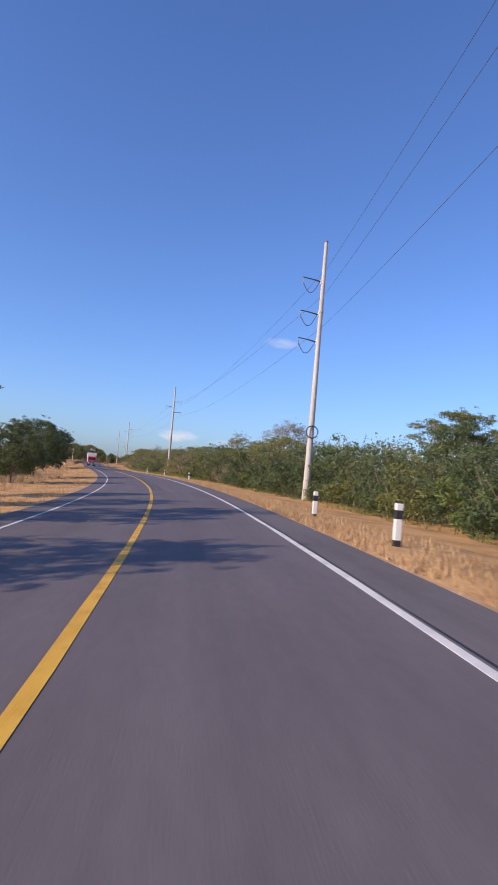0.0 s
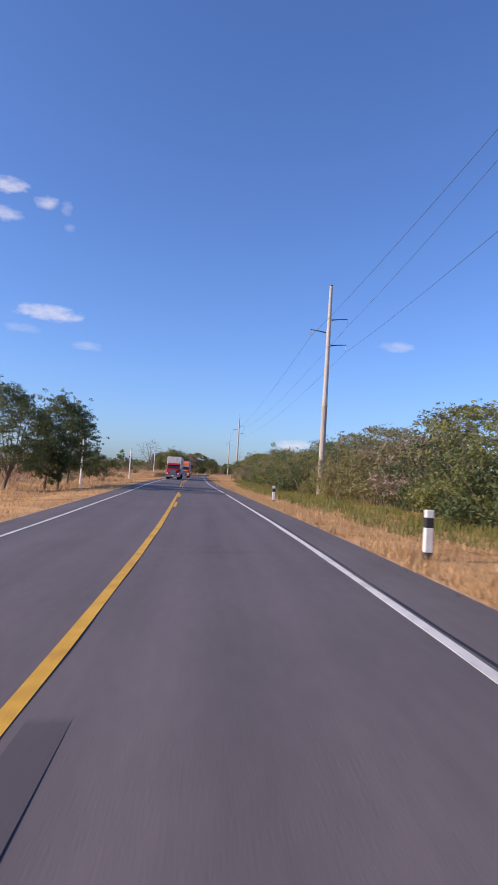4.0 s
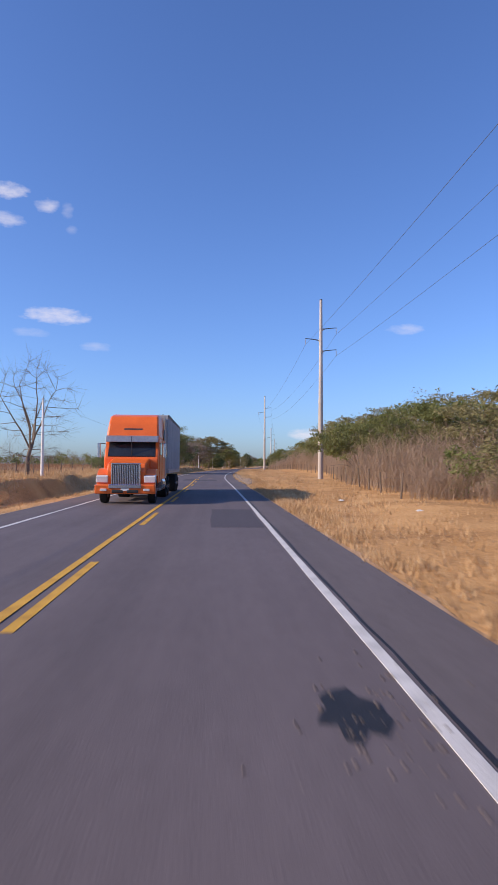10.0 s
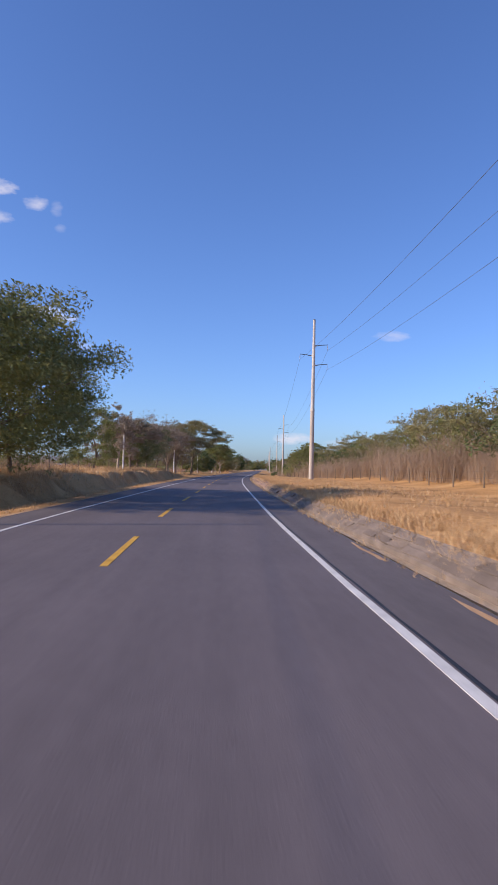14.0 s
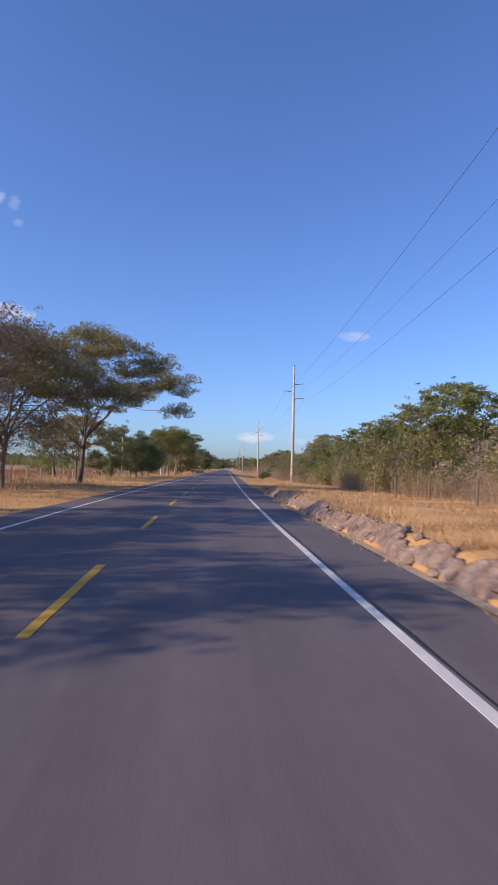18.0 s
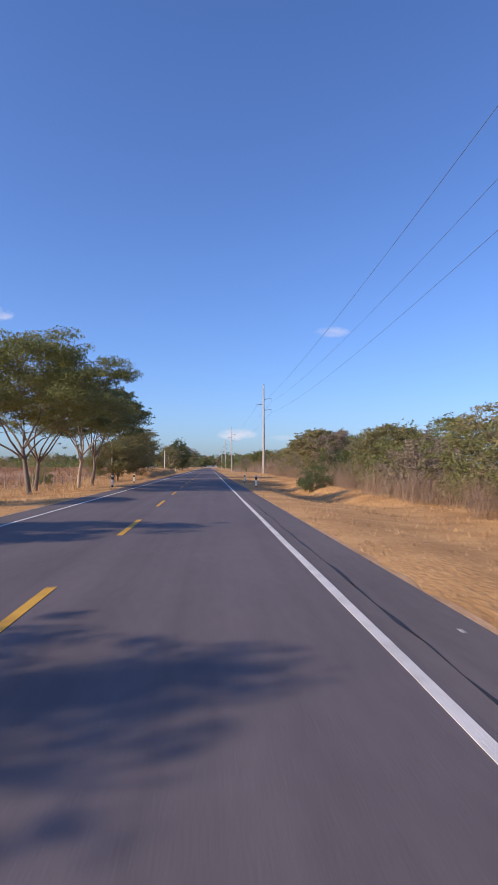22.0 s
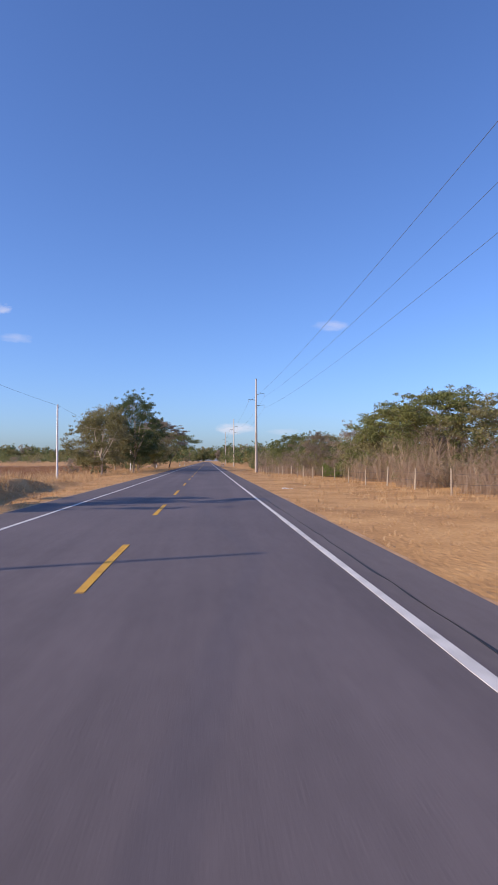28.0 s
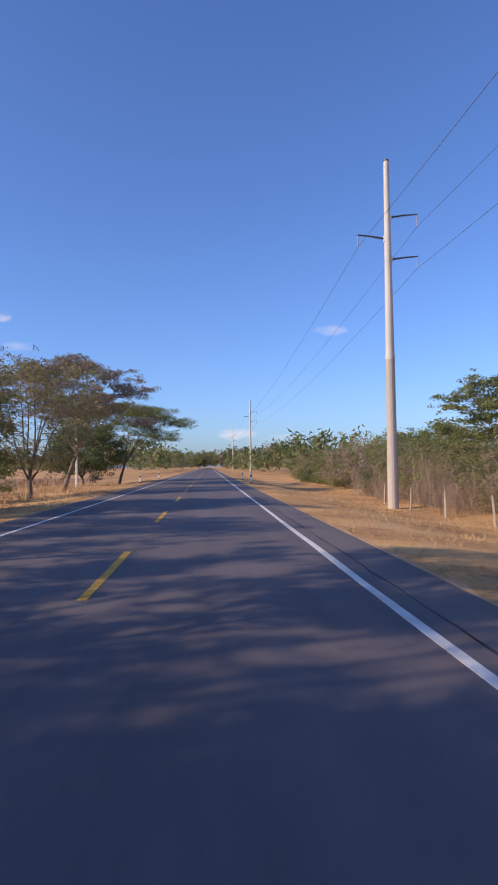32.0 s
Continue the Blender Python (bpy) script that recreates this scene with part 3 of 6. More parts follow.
# a broken hole in the lane with loose crumbs round it
def pothole(o, y):
    rnd = np.random.RandomState(17)
    n = 18
    ang = np.linspace(0, 2 * math.pi, n, endpoint=False)
    r = 0.24 * (0.7 + 0.5 * rnd.rand(n))
    oo, yy = o + np.cos(ang) * r, y + np.sin(ang) * r * 1.7
    x, y2 = at(oo, yy)
    rim = np.stack([x, y2, road_z(oo, yy) + 0.003], -1)
    xm, ym = at(o, y)
    v = np.concatenate([rim, [[float(xm), float(ym), float(road_z(o, y)) + 0.001]]])
    hole = link_mesh("pothole", v, [(i, (i + 1) % n, n) for i in range(n)], M_TAR)
    tagged(hole, "dark broken pothole in the asphalt lane", "pothole", kind="structure")
    k = 70
    oo, yy = o + 0.15 + rnd.randn(k) * 0.3, y - 0.2 + rnd.randn(k) * 0.5
    x, y2 = at(oo, yy)
    c = np.stack([x, y2, road_z(oo, yy) + 0.004], -1)
    base = np.array(((1, 0, -0.2), (-0.5, 0.87, -0.2), (-0.5, -0.87, -0.2), (0, 0, 0.8)))
    v = c[:, None, :] + base[None] * (0.008 + 0.02 * rnd.rand(k, 1, 1))
    f = (np.arange(k) * 4)[:, None, None] + np.array(((0, 1, 3), (1, 2, 3), (2, 0, 3)))[None]
    tagged(link_mesh("asphalt_crumbs", v.reshape(-1, 3), f.reshape(-1, 3), M_STONE), "loose grey crumbs round the pothole", "gravel", kind="stuff")


pothole(3.0, 213.7)


# painted symbol in the lane: a diamond outline, a block, a bar and a chevron
def lane_symbol():
    root = bpy.data.objects.new("lane_symbol", None)
    scene.collection.objects.link(root)
    tagged(root, "worn yellow lane symbol in a thin white diamond", "road marking", kind="structure")

    def flat(name, pts, mat):
        v = []
        for o, y in pts:
            x, yy = at(o, y)
            v.append((float(x), float(yy), float(road_z(o, y)) + 0.007))
        link_mesh(name, v, [list(range(len(pts)))], mat, root)

    c, y = 1.64, 287.4
    for p, q in (((-0.62, 0), (0, 0.55)), ((0, 0.55), (0.62, 0)), ((0.62, 0), (0, -0.55)), ((0, -0.55), (-0.62, 0))):
        flat("outline", [(c + p[0], y + p[1] - 0.025), (c + q[0], y + q[1] - 0.025), (c + q[0], y + q[1] + 0.025), (c + p[0], y + p[1] + 0.025)], M_WHITE_LINE)
    flat("block", [(c + 0.0, y - 0.4), (c + 0.13, y - 0.4), (c + 0.13, y + 0.35), (c - 0.13, y + 0.35), (c - 0.13, y + 0.12), (c + 0.0, y + 0.12)], M_YELLOW_LINE)
    flat("bar", [(c - 0.18, y - 0.85), (c + 0.18, y - 0.85), (c + 0.18, y - 0.73), (c - 0.18, y - 0.73)], M_YELLOW_LINE)
    for s in (-1, 1):
        flat("chevron", [(c, y - 1.75)[::1], (c + s * 0.3, y - 1.35), (c + s * 0.3, y - 1.12), (c, y - 1.5)], M_YELLOW_LINE)


lane_symbol()


# fine tarred cracks across the lanes
def build_cracks():
    rnd = np.random.RandomState(31)
    for y, a, b in ((57, 0.2, 3.3), (96, -3.3, 3.3), (178, -1.2, 3.4), (203, -3.4, 3.4), (246, 0.3, 3.4), (347, -0.5, 3.4), (463, -1.0, 3.4), (519, -3.4, -0.2), (607, -3.4, 3.4), (686, 0.4, 3.4)):
        n = 24
        os_ = np.linspace(a, b, n)
        mid = y + np.cumsum(rnd.randn(n)) * 0.035
        w = 0.004 + 0.007 * rnd.rand(n)
        v = []
        for sgn in (-1, 1):
            x, yy = at(os_, mid + sgn * w)
            v.append(np.stack([x, yy, road_z(os_, mid) + 0.005], -1))
        v = np.concatenate(v)
        f = [(i, i + 1, n + i + 1, n + i) for i in range(n - 1)]
        tagged(link_mesh("road_crack", v, f, M_TAR), "thin tarred crack across the asphalt", "road crack", kind="structure")


build_cracks()


# ---- vegetation ----
def leaf_cloud(rnd, centres, radii, counts, size, up=0.3):
    """Leaves (one small blade each) scattered through ellipsoids."""
    P_ = []
    for c, r, n in zip(centres, radii, counts):
        d = rnd.randn(n, 3)
        d /= np.linalg.norm(d, axis=1)[:, None]
        q = d * (rnd.rand(n, 1) ** 0.45) * np.array(r)
        P_.append(np.asarray(c) + q)
    p = np.concatenate(P_)
    n = len(p)
    nrm = rnd.randn(n, 3)
    nrm[:, 2] += up * 2
    nrm /= np.linalg.norm(nrm, axis=1)[:, None]
    t = np.cross(nrm, rnd.randn(n, 3))
    t /= np.linalg.norm(t, axis=1)[:, None] + 1e-9
    b = np.cross(nrm, t)
    s = size * (0.6 + 0.8 * rnd.rand(n, 1))
    v = np.stack([p - t * s, p + b * s * 0.55 + t * s * 0.1, p + t * s - b * s * 0.25], 1).reshape(-1, 3)
    return v, np.arange(n * 3).reshape(n, 3)


def limb(rnd, bm, start, direction, length, r0, r1, droop=0.0, steps=5, wild=0.25, sides=6):
    pts, rad = [Vector(start)], [r0]
    d = Vector(direction).normalized()
    for i in range(steps):
        d = (d + Vector(rnd.randn(3) * wild) * 0.5 + Vector((0, 0, -droop * 0.3))).normalized()
        pts.append(pts[-1] + d * length / steps)
        rad.append(r0 + (r1 - r0) * (i + 1) / steps)
    tube(pts, rad, sides, bm, cap=False)
    return pts, d


def make_tree(name, seed, H, R, crown, leaf_mat, bark, leaves=5200, size=0.17, trunk=0.22, fork=0.35, group="", label="", lean=0.0):
    """crown: 'umbrella' (wide, layered and flat-topped), 'round', 'tall' (loose upright) or 'bare'."""
    rnd = np.random.RandomState(seed)
    root = new(name)
    bm = bmesh.new()
    fz = H * fork
    pts, d = limb(rnd, bm, (0, 0, -0.25), (lean, 0.1 * rnd.randn(), 1), fz + 0.25, trunk * 1.25, trunk * 0.8, steps=5, wild=0.12, sides=9)
    top = pts[-1]
    p1, p2 = rnd.rand(2) * 6.28

    def lobe(a):
        return 1 + 0.16 * math.sin(2 * a + p1) + 0.13 * math.sin(5 * a + p2)

    # where the clumps of foliage hang
    spots = []
    count = {'umbrella': 58, 'round': 62, 'tall': 26, 'bare': 48}[crown]
    for k in range(count):
        a = 2.39996 * k + rnd.randn() * 0.25
        if crown == 'umbrella':
            r = math.sqrt((k + 0.5) / count)
            if k % 3 == 2:
                z = H * (0.58 + 0.16 * rnd.rand()) - (H - fz) * 0.1 * r
            else:
                z = H * (0.95 - 0.26 * r ** 2.2) + H * 0.035 * rnd.randn()
            w = R * r * lobe(a)
        else:
            u = 1 - 2 * (k + 0.5) / count
            low = 0.44 if crown == 'round' else 0.5
            z = H * (1 - low) + (H * low - 0.4) * u * (0.72 + 0.3 * rnd.rand())
            w = R * math.sqrt(max(0.02, 1 - (u if u > 0 else u * 0.8) ** 2)) * (0.5 + 0.48 * rnd.rand()) * lobe(a)
            if crown == 'tall':
                z, w = z + 0.05 * H * rnd.randn(), w * (0.7 + 0.5 * rnd.rand())
            if z < 0.13 * H:
                continue
        spots.append(Vector((math.cos(a) * w + top.x * 0.5, math.sin(a) * w + top.y * 0.5, min(z, H * 0.97))))
    # main limbs, then a branch from the nearest limb out to each clump
    nl = {'umbrella': 7, 'round': 7, 'tall': 5, 'bare': 6}[crown]
    nodes = [(p, trunk * 0.7) for p in pts[2:]]
    for k in range(nl):
        a = 2 * math.pi * (k + rnd.rand() * 0.6) / nl
        out = R * (0.45 + 0.25 * rnd.rand()) * (1.0 if k else 0.15)
        v = Vector((math.cos(a) * out, math.sin(a) * out, (H * (0.78 if crown == 'umbrella' else 0.82) - fz) * (0.75 + 0.25 * rnd.rand())))
        lp, ld = limb(rnd, bm, pts[-1 if rnd.rand() < 0.6 else -2], v, v.length * 0.95, trunk * 0.52, trunk * 0.16, steps=6, wild=0.22)
        nodes += [(p, trunk * (0.46 - 0.05 * i)) for i, p in enumerate(lp[1:])]
    twigs = []
    for c in spots:
        near, r0 = min(nodes, key=lambda q: (q[0] - c).length + max(0.0, q[0].z - c.z) * 1.5)
        mid = near.lerp(c, 0.55) + Vector(rnd.randn(3)) * 0.06 * (c - near).length
        mid.z -= 0.08 * (c - near).length if crown == 'umbrella' else 0
        tube([near, mid, c], [min(r0 * 0.6, trunk * 0.2), trunk * 0.11, trunk * 0.05], 5, bm, cap=False)
        for q in range(11 if crown == 'bare' else 3):
            w2 = Vector(rnd.randn(3)) + (c - near).normalized() * 0.8
            if crown == 'umbrella':
                w2.z *= 0.4
            st = mid.lerp(c, 0.3 + 0.7 * rnd.rand())
            tp, td = limb(rnd, bm, st, w2, (0.05 + 0.08 * rnd.rand()) * (R + H), trunk * 0.06, trunk * 0.02, steps=3 if crown == 'bare' else 1, wild=0.35, sides=3)
            twigs.append(tp[-1])
    part("trunk", bm, bark, root, smooth=True)
    if leaves:
        wide, thick = {'umbrella': (0.22, 0.44), 'round': (0.23, 0.66), 'tall': (0.24, 0.68)}.get(crown, (0.14, 0.6))
        centres, radii, cnt = [], [], []
        for c in spots:
            # each clump is a few lobes round its middle, so that its edge is ragged
            rr = max(0.35, wide * R * (0.65 + 0.6 * rnd.rand()))
            for q in range(4):
                off = Vector(rnd.randn(3)) * 0.45 * rr
                off.z *= thick
                r1 = rr * (0.4 + 0.35 * rnd.rand())
                centres.append(c + off)
                radii.append((r1 * 1.2, r1 * 1.2, r1 * thick))
        for c in twigs:
            r1 = max(0.22, wide * R * 0.32)
            centres.append(c)
            radii.append((r1, r1, r1 * thick))
        w = np.array([r[0] ** 2 for r in radii])
        cnt = list(np.maximum(4, leaves * w / w.sum()).astype(int))
        v, f = leaf_cloud(rnd, centres, radii, cnt, size, up=0.5)
        link_mesh("crown", v, f, leaf_mat, root)
    tagged(root, label, "tree", group)
    return root


def make_bush(name, seed, H, R, leaf_mat, leaves=2300, size=0.12, bark=None, label="", group="", category="bush", low=0.12):
    rnd = np.random.RandomState(seed)
    root = new(name)
    bm = bmesh.new()
    centres, radii = [], []
    n = 9
    for k in range(n):
        a = 2 * math.pi * (k + rnd.rand()) / n
        out = R * (0.15 + 0.75 * rnd.rand())
        h = H * (0.55 + 0.42 * rnd.rand()) * (1 - 0.35 * (out / R) ** 2)
        v = Vector((math.cos(a) * out, math.sin(a) * out, h))
        lp, ld = limb(rnd, bm, (0.15 * R * math.cos(a), 0.15 * R * math.sin(a), -0.15), v, v.length * 0.95, 0.05, 0.012, steps=5, wild=0.25, sides=5)
        for j, p in enumerate(lp[2:]):
            for q in range(2):
                rr = R * (0.1 + 0.12 * rnd.rand())
                centres.append(Vector(p) + Vector(rnd.randn(3)) * 0.15 * R)
                radii.append((rr, rr, rr * 0.7))
    for k in range(8):
        a = rnd.rand() * 6.28
        centres.append((math.cos(a) * R * 0.75, math.sin(a) * R * 0.7, H * (low + 0.15 * rnd.rand())))
        radii.append((R * 0.28, R * 0.28, H * 0.13))
    part("branchwork", bm, bark or M_BARK, root)
    w = np.array([r[0] * r[1] * r[2] for r in radii]) ** 0.67
    v, f = leaf_cloud(rnd, centres, radii, np.maximum(5, (leaves * w / w.sum())).astype(int), size)
    v[:, 2] = np.maximum(v[:, 2], 0.02)
    link_mesh("foliage", v, f, leaf_mat, root)
    tagged(root, label, category, group)
    return root


def make_brush(name, seed, H, W, D, mat, stalks=900, label="", group=""):
    """Dry tall weeds: thin forked stalks standing close together."""
    rnd = np.random.RandomState(seed)
    root = new(name)
    n = stalks
    b = np.stack([(rnd.rand(n) - 0.5) * D, (rnd.rand(n) - 0.5) * W, np.full(n, -0.1)], -1)
    h = H * (0.35 + 0.65 * rnd.rand(n) ** 0.8) * (1 - 0.35 * (2 * b[:, 1] / W) ** 2)
    t = b + np.stack([rnd.randn(n) * 0.2 * h, rnd.randn(n) * 0.2 * h, h], -1)
    a = rnd.rand(n) * 3.14
    s = np.stack([np.cos(a), np.sin(a), 0 * a], -1) * 0.014
    tris = [np.stack([b - s, b + s, t], 1)]
    for j in range(6):
        u = (0.3 + 0.65 * rnd.rand(n))[:, None]
        p = b + (t - b) * u
        q = p + np.stack([rnd.randn(n) * 0.42, rnd.randn(n) * 0.42, 0.15 + 0.5 * rnd.rand(n)], -1)
        tris.append(np.stack([p - s * 0.8, p + s * 0.8, q], 1))
    v = np.concatenate(tris).reshape(-1, 3)
    link_mesh("stem_mass", v, np.arange(len(v)).reshape(-1, 3), mat, root)
    tagged(root, label, "dry brush", group)
    return root


def blades(name, o_fun, y0, y1, density, h0, h1, mat, seed, label, width=0.012, clump=0.35):
    """Grass over a stretch of roadside; o_fun gives the inner and the outer offset at y."""
    rnd = np.random.RandomState(seed)
    span = max(abs(o_fun(y)[1] - o_fun(y)[0]) for y in (y0, (y0 + y1) / 2, y1))
    nt = int((y1 - y0) * span * density)
    cy = y0 + rnd.rand(nt) * (y1 - y0)
    lo = np.array([o_fun(v) for v in np.linspace(y0, y1, 60)])
    g = np.linspace(y0, y1, 60)
    a, b = np.interp(cy, g, lo[:, 0]), np.interp(cy, g, lo[:, 1])
    co = a + (b - a) * rnd.rand(nt)
    keep = (lump(co, cy, 0.9) + lump(co + 3, cy, 2.3) * 0.6 + rnd.randn(nt) * 0.5) > -clump
    co, cy = co[keep], cy[keep]
    k = 4
    o = np.repeat(co, k) + rnd.randn(len(co) * k) * 0.05
    y = np.repeat(cy, k) + rnd.randn(len(cy) * k) * 0.05
    n = len(o)
    x, yy = at(o, y)
    z = ground_z(o, y)
    h = (h0 + (h1 - h0) * rnd.rand(n) ** 1.5)
    ang = rnd.rand(n) * 6.283
    s = np.stack([np.cos(ang), np.sin(ang), 0 * ang], -1) * (width * (0.7 + 0.6 * rnd.rand(n)))[:, None]
    base = np.stack([x, yy, z - 0.02], -1)
    tip = base + np.stack([rnd.randn(n) * 0.3 * h, rnd.randn(n) * 0.3 * h, h], -1)
    v = np.stack([base - s, base + s, tip], 1).reshape(-1, 3)
    ob = link_mesh(name, v, np.arange(n * 3).reshape(n, 3), mat)
    return tagged(ob, label, "grass", kind="stuff")


def place(ob, o, y, turn=0.0, scale=1.0, sz=None, sink=0.05):
    p = here(o, y, sink)
    ob.matrix_basis = Matrix.Translation(p) @ Matrix.Rotation(turn, 4, 'Z')
    ob.scale = (scale, scale, sz or scale)
    return ob


def again(ob, o, y, turn, scale, sz=None, sink=0.05):
    c = copy_thing(ob, Matrix.Translation(here(o, y, sink)) @ Matrix.Rotation(turn, 4, 'Z'))
    c.scale = (scale, scale, sz or scale)
    return c


# the single trees along the road: offset, place along it, height, crown radius, crown, leaves, label
TREES_A = (
    (-9.8, 445.8, 12.4, 7.4, 'umbrella', M_LEAF_OLIVE, 36000, "wide umbrella-crowned tree with thin olive leaves overhanging the road"),
    (-14.5, 437.0, 12.2, 6.6, 'round', M_LEAF_BROWN, 17000, "tall tree with brownish half-bare crown in dry grass"),
    (-12.0, 423.5, 9.4, 5.0, 'umbrella', M_LEAF_BROWN, 11000, "tree with brownish half-bare crown in dry grass"),
    (-11.6, 433.0, 10.4, 5.0, 'umbrella', M_LEAF_OLIVE, 12000, "olive-leaved tree beside a wide-crowned one"),
    (-17.5, 430.0, 13.0, 6.0, 'bare', M_LEAF_BROWN, 3500, "leafless grey-branched tree behind the roadside trees"),
    (-22.0, 437.0, 9.5, 5.5, 'round', M_LEAF_DARK, 9000, "dark green round-crowned tree in a dry field"),
    (-15.5, 405.0, 9.0, 4.5, 'round', M_LEAF_DARK, 10000, "dark green round-crowned tree in a dry field"),
    (-9.8, 327.5, 9.3, 7.2, 'round', M_LEAF_MID, 36000, "feathery green acacia-like tree on the cut bank"),
    (-14.5, 330.0, 8.0, 5.0, 'round', M_LEAF_DARK, 12000, "dark green tree behind the roadside trees"),
    (-16.0, 341.0, 7.0, 4.5, 'round', M_LEAF_MID, 9000, "leafy green tree behind the roadside trees"),
    (-19.5, 401.0, 9.6, 3.4, 'tall', M_LEAF_BROWN, 6500, "slender tree with pale sparse crown"),
    (-14.0, 462.0, 7.0, 4.0, 'umbrella', M_LEAF_OLIVE, 9000, "low spreading olive-leaved tree in dry grass"),
    (-19.0, 472.0, 8.0, 4.0, 'tall', M_LEAF_MID, 7000, "slender green tree in a dry field"),
    (-12.7, 515.0, 6.4, 3.3, 'round', M_LEAF_DARK, 11000, "small dense round green tree beside a fence"),
    (-10.2, 531.0, 10.3, 6.6, 'umbrella', M_LEAF_MID, 34000, "tall umbrella-crowned tree with layered green foliage"),
    (-10.6, 548.5, 10.9, 5.2, 'umbrella', M_LEAF_DARK, 24000, "pale-trunked tree with layered dark green foliage"),
    (-10.9, 557.0, 11.0, 5.0, 'umbrella', M_LEAF_DARK, 13000, "dark layered tree beside the road"),
)
TREES_B = (
    (-10.6, 599.0, 7.6, 3.5, 'round', M_LEAF_OLIVE, 15000, "low spreading olive-green tree beside the road"),
    (-15.5, 606.0, 6.5, 3.6, 'round', M_LEAF_DARK, 7000, "dark green tree behind the roadside trees"),
    (-16.0, 649.5, 9.6, 3.4, 'tall', M_LEAF_MID, 11000, "slender lone tree with a small loose crown"),
    (-10.3, 729.0, 12.4, 4.8, 'round', M_LEAF_DARK, 26000, "tall pale-trunked tree with loose green crown"),
    (-14.5, 739.0, 10.0, 4.4, 'round', M_LEAF_DARK, 14000, "tall pale-trunked tree with loose green crown"),
    (-11.8, 750.0, 8.8, 4.9, 'round', M_LEAF_MID, 32000, "dense dark green tree under taller trees"),
    (-11.5, 783.0, 12.0, 6.2, 'umbrella', M_LEAF_BROWN, 24000, "tree with dusty brown-green crown and dark trunk"),
    (-9.0, 800.0, 9.9, 6.4, 'umbrella', M_LEAF_MID, 20000, "flat-topped green tree beside the road"),
    (-12.5, 797.0, 6.8, 4.6, 'round', M_LEAF_DARK, 22000, "dense dark green tree under taller trees"),
    (-12.0, 257.0, 10.0, 3.8, 'bare', M_LEAF_BROWN, 0, "leafless dry tree beside the road"),
    (-11.8, 376.0, 8.2, 3.0, 'tall', M_LEAF_BROWN, 6000, "slender tree with pale sparse crown"),
    (-11.2, 338.0, 9.0, 5.2, 'round', M_LEAF_MID, 20000, "dense green tree on the cut bank"),
    (-12.5, 366.0, 7.0, 3.4, 'tall', M_LEAF_MID, 6000, "leafy green tree with uneven crown beside the road"),
    (-12.5, 388.0, 7.0, 3.6, 'umbrella', M_LEAF_BROWN, 9000, "tall tree with brownish half-bare crown in dry grass"),
    (-13.2, 478.0, 7.7, 3.8, 'tall', M_LEAF_MID, 15000, "slender green tree in dry grass beside the road"),
)
TREES_C = (
    (-12.0, 501.0, 6.8, 3.4, 'round', M_LEAF_DARK, 16000, "small dense round green tree beside a fence"),
    (-10.8, 574.5, 6.4, 4.2, 'round', M_LEAF_OLIVE, 20000, "olive-green tree with several low stems beside the road"),
    (-11.8, 577.5, 13.5, 4.4, 'umbrella', M_LEAF_DARK, 22000, "very tall tree with layered dark green foliage"),
    (-9.9, 589.5, 7.6, 3.5, 'round', M_LEAF_OLIVE, 13000, "olive-green tree beside the road"),
    (-13.0, 612.0, 9.2, 4.6, 'umbrella', M_LEAF_OLIVE, 10000, "spreading olive-green tree beside the road"),
    (-15.5, 621.0, 9.0, 4.0, 'tall', M_LEAF_MID, 7000, "leafy green tree with uneven crown beside the road"),
    (-13.5, 722.5, 10.4, 4.4, 'round', M_LEAF_OLIVE, 13000, "tall tree with loose olive crown beside the road"),
    (-11.2, 706.0, 8.2, 3.8, 'tall', M_LEAF_OLIVE, 8000, "pale-trunked tree with loose olive crown"),
    (-14.5, 716.0, 8.4, 3.6, 'tall', M_LEAF_OLIVE, 5000, "dark green tree beside taller trees"),
    (-13.0, 763.0, 9.0, 4.0, 'tall', M_LEAF_MID, 8000, "leafy green tree with uneven crown beside the road"),
    (-13.2, 399.0, 8.2, 4.2, 'round', M_LEAF_DARK, 10000, "dark green round-crowned tree in a dry field"),
    (-12.5, 411.0, 8.8, 4.6, 'umbrella', M_LEAF_BROWN, 8000, "tall tree with brownish half-bare crown in dry grass"),
    (-14.5, 394.0, 6.5, 3.4, 'round', M_LEAF_MID, 7000, "leafy green tree in dry grass"),
    (-12.2, 539.5, 9.8, 5.4, 'umbrella', M_LEAF_MID, 18000, "tall umbrella-crowned tree with layered green foliage"),
    (-10.2, 768.0, 9.5, 5.0, 'round', M_LEAF_OLIVE, 10000, "dusty olive tree beside the road"),
)
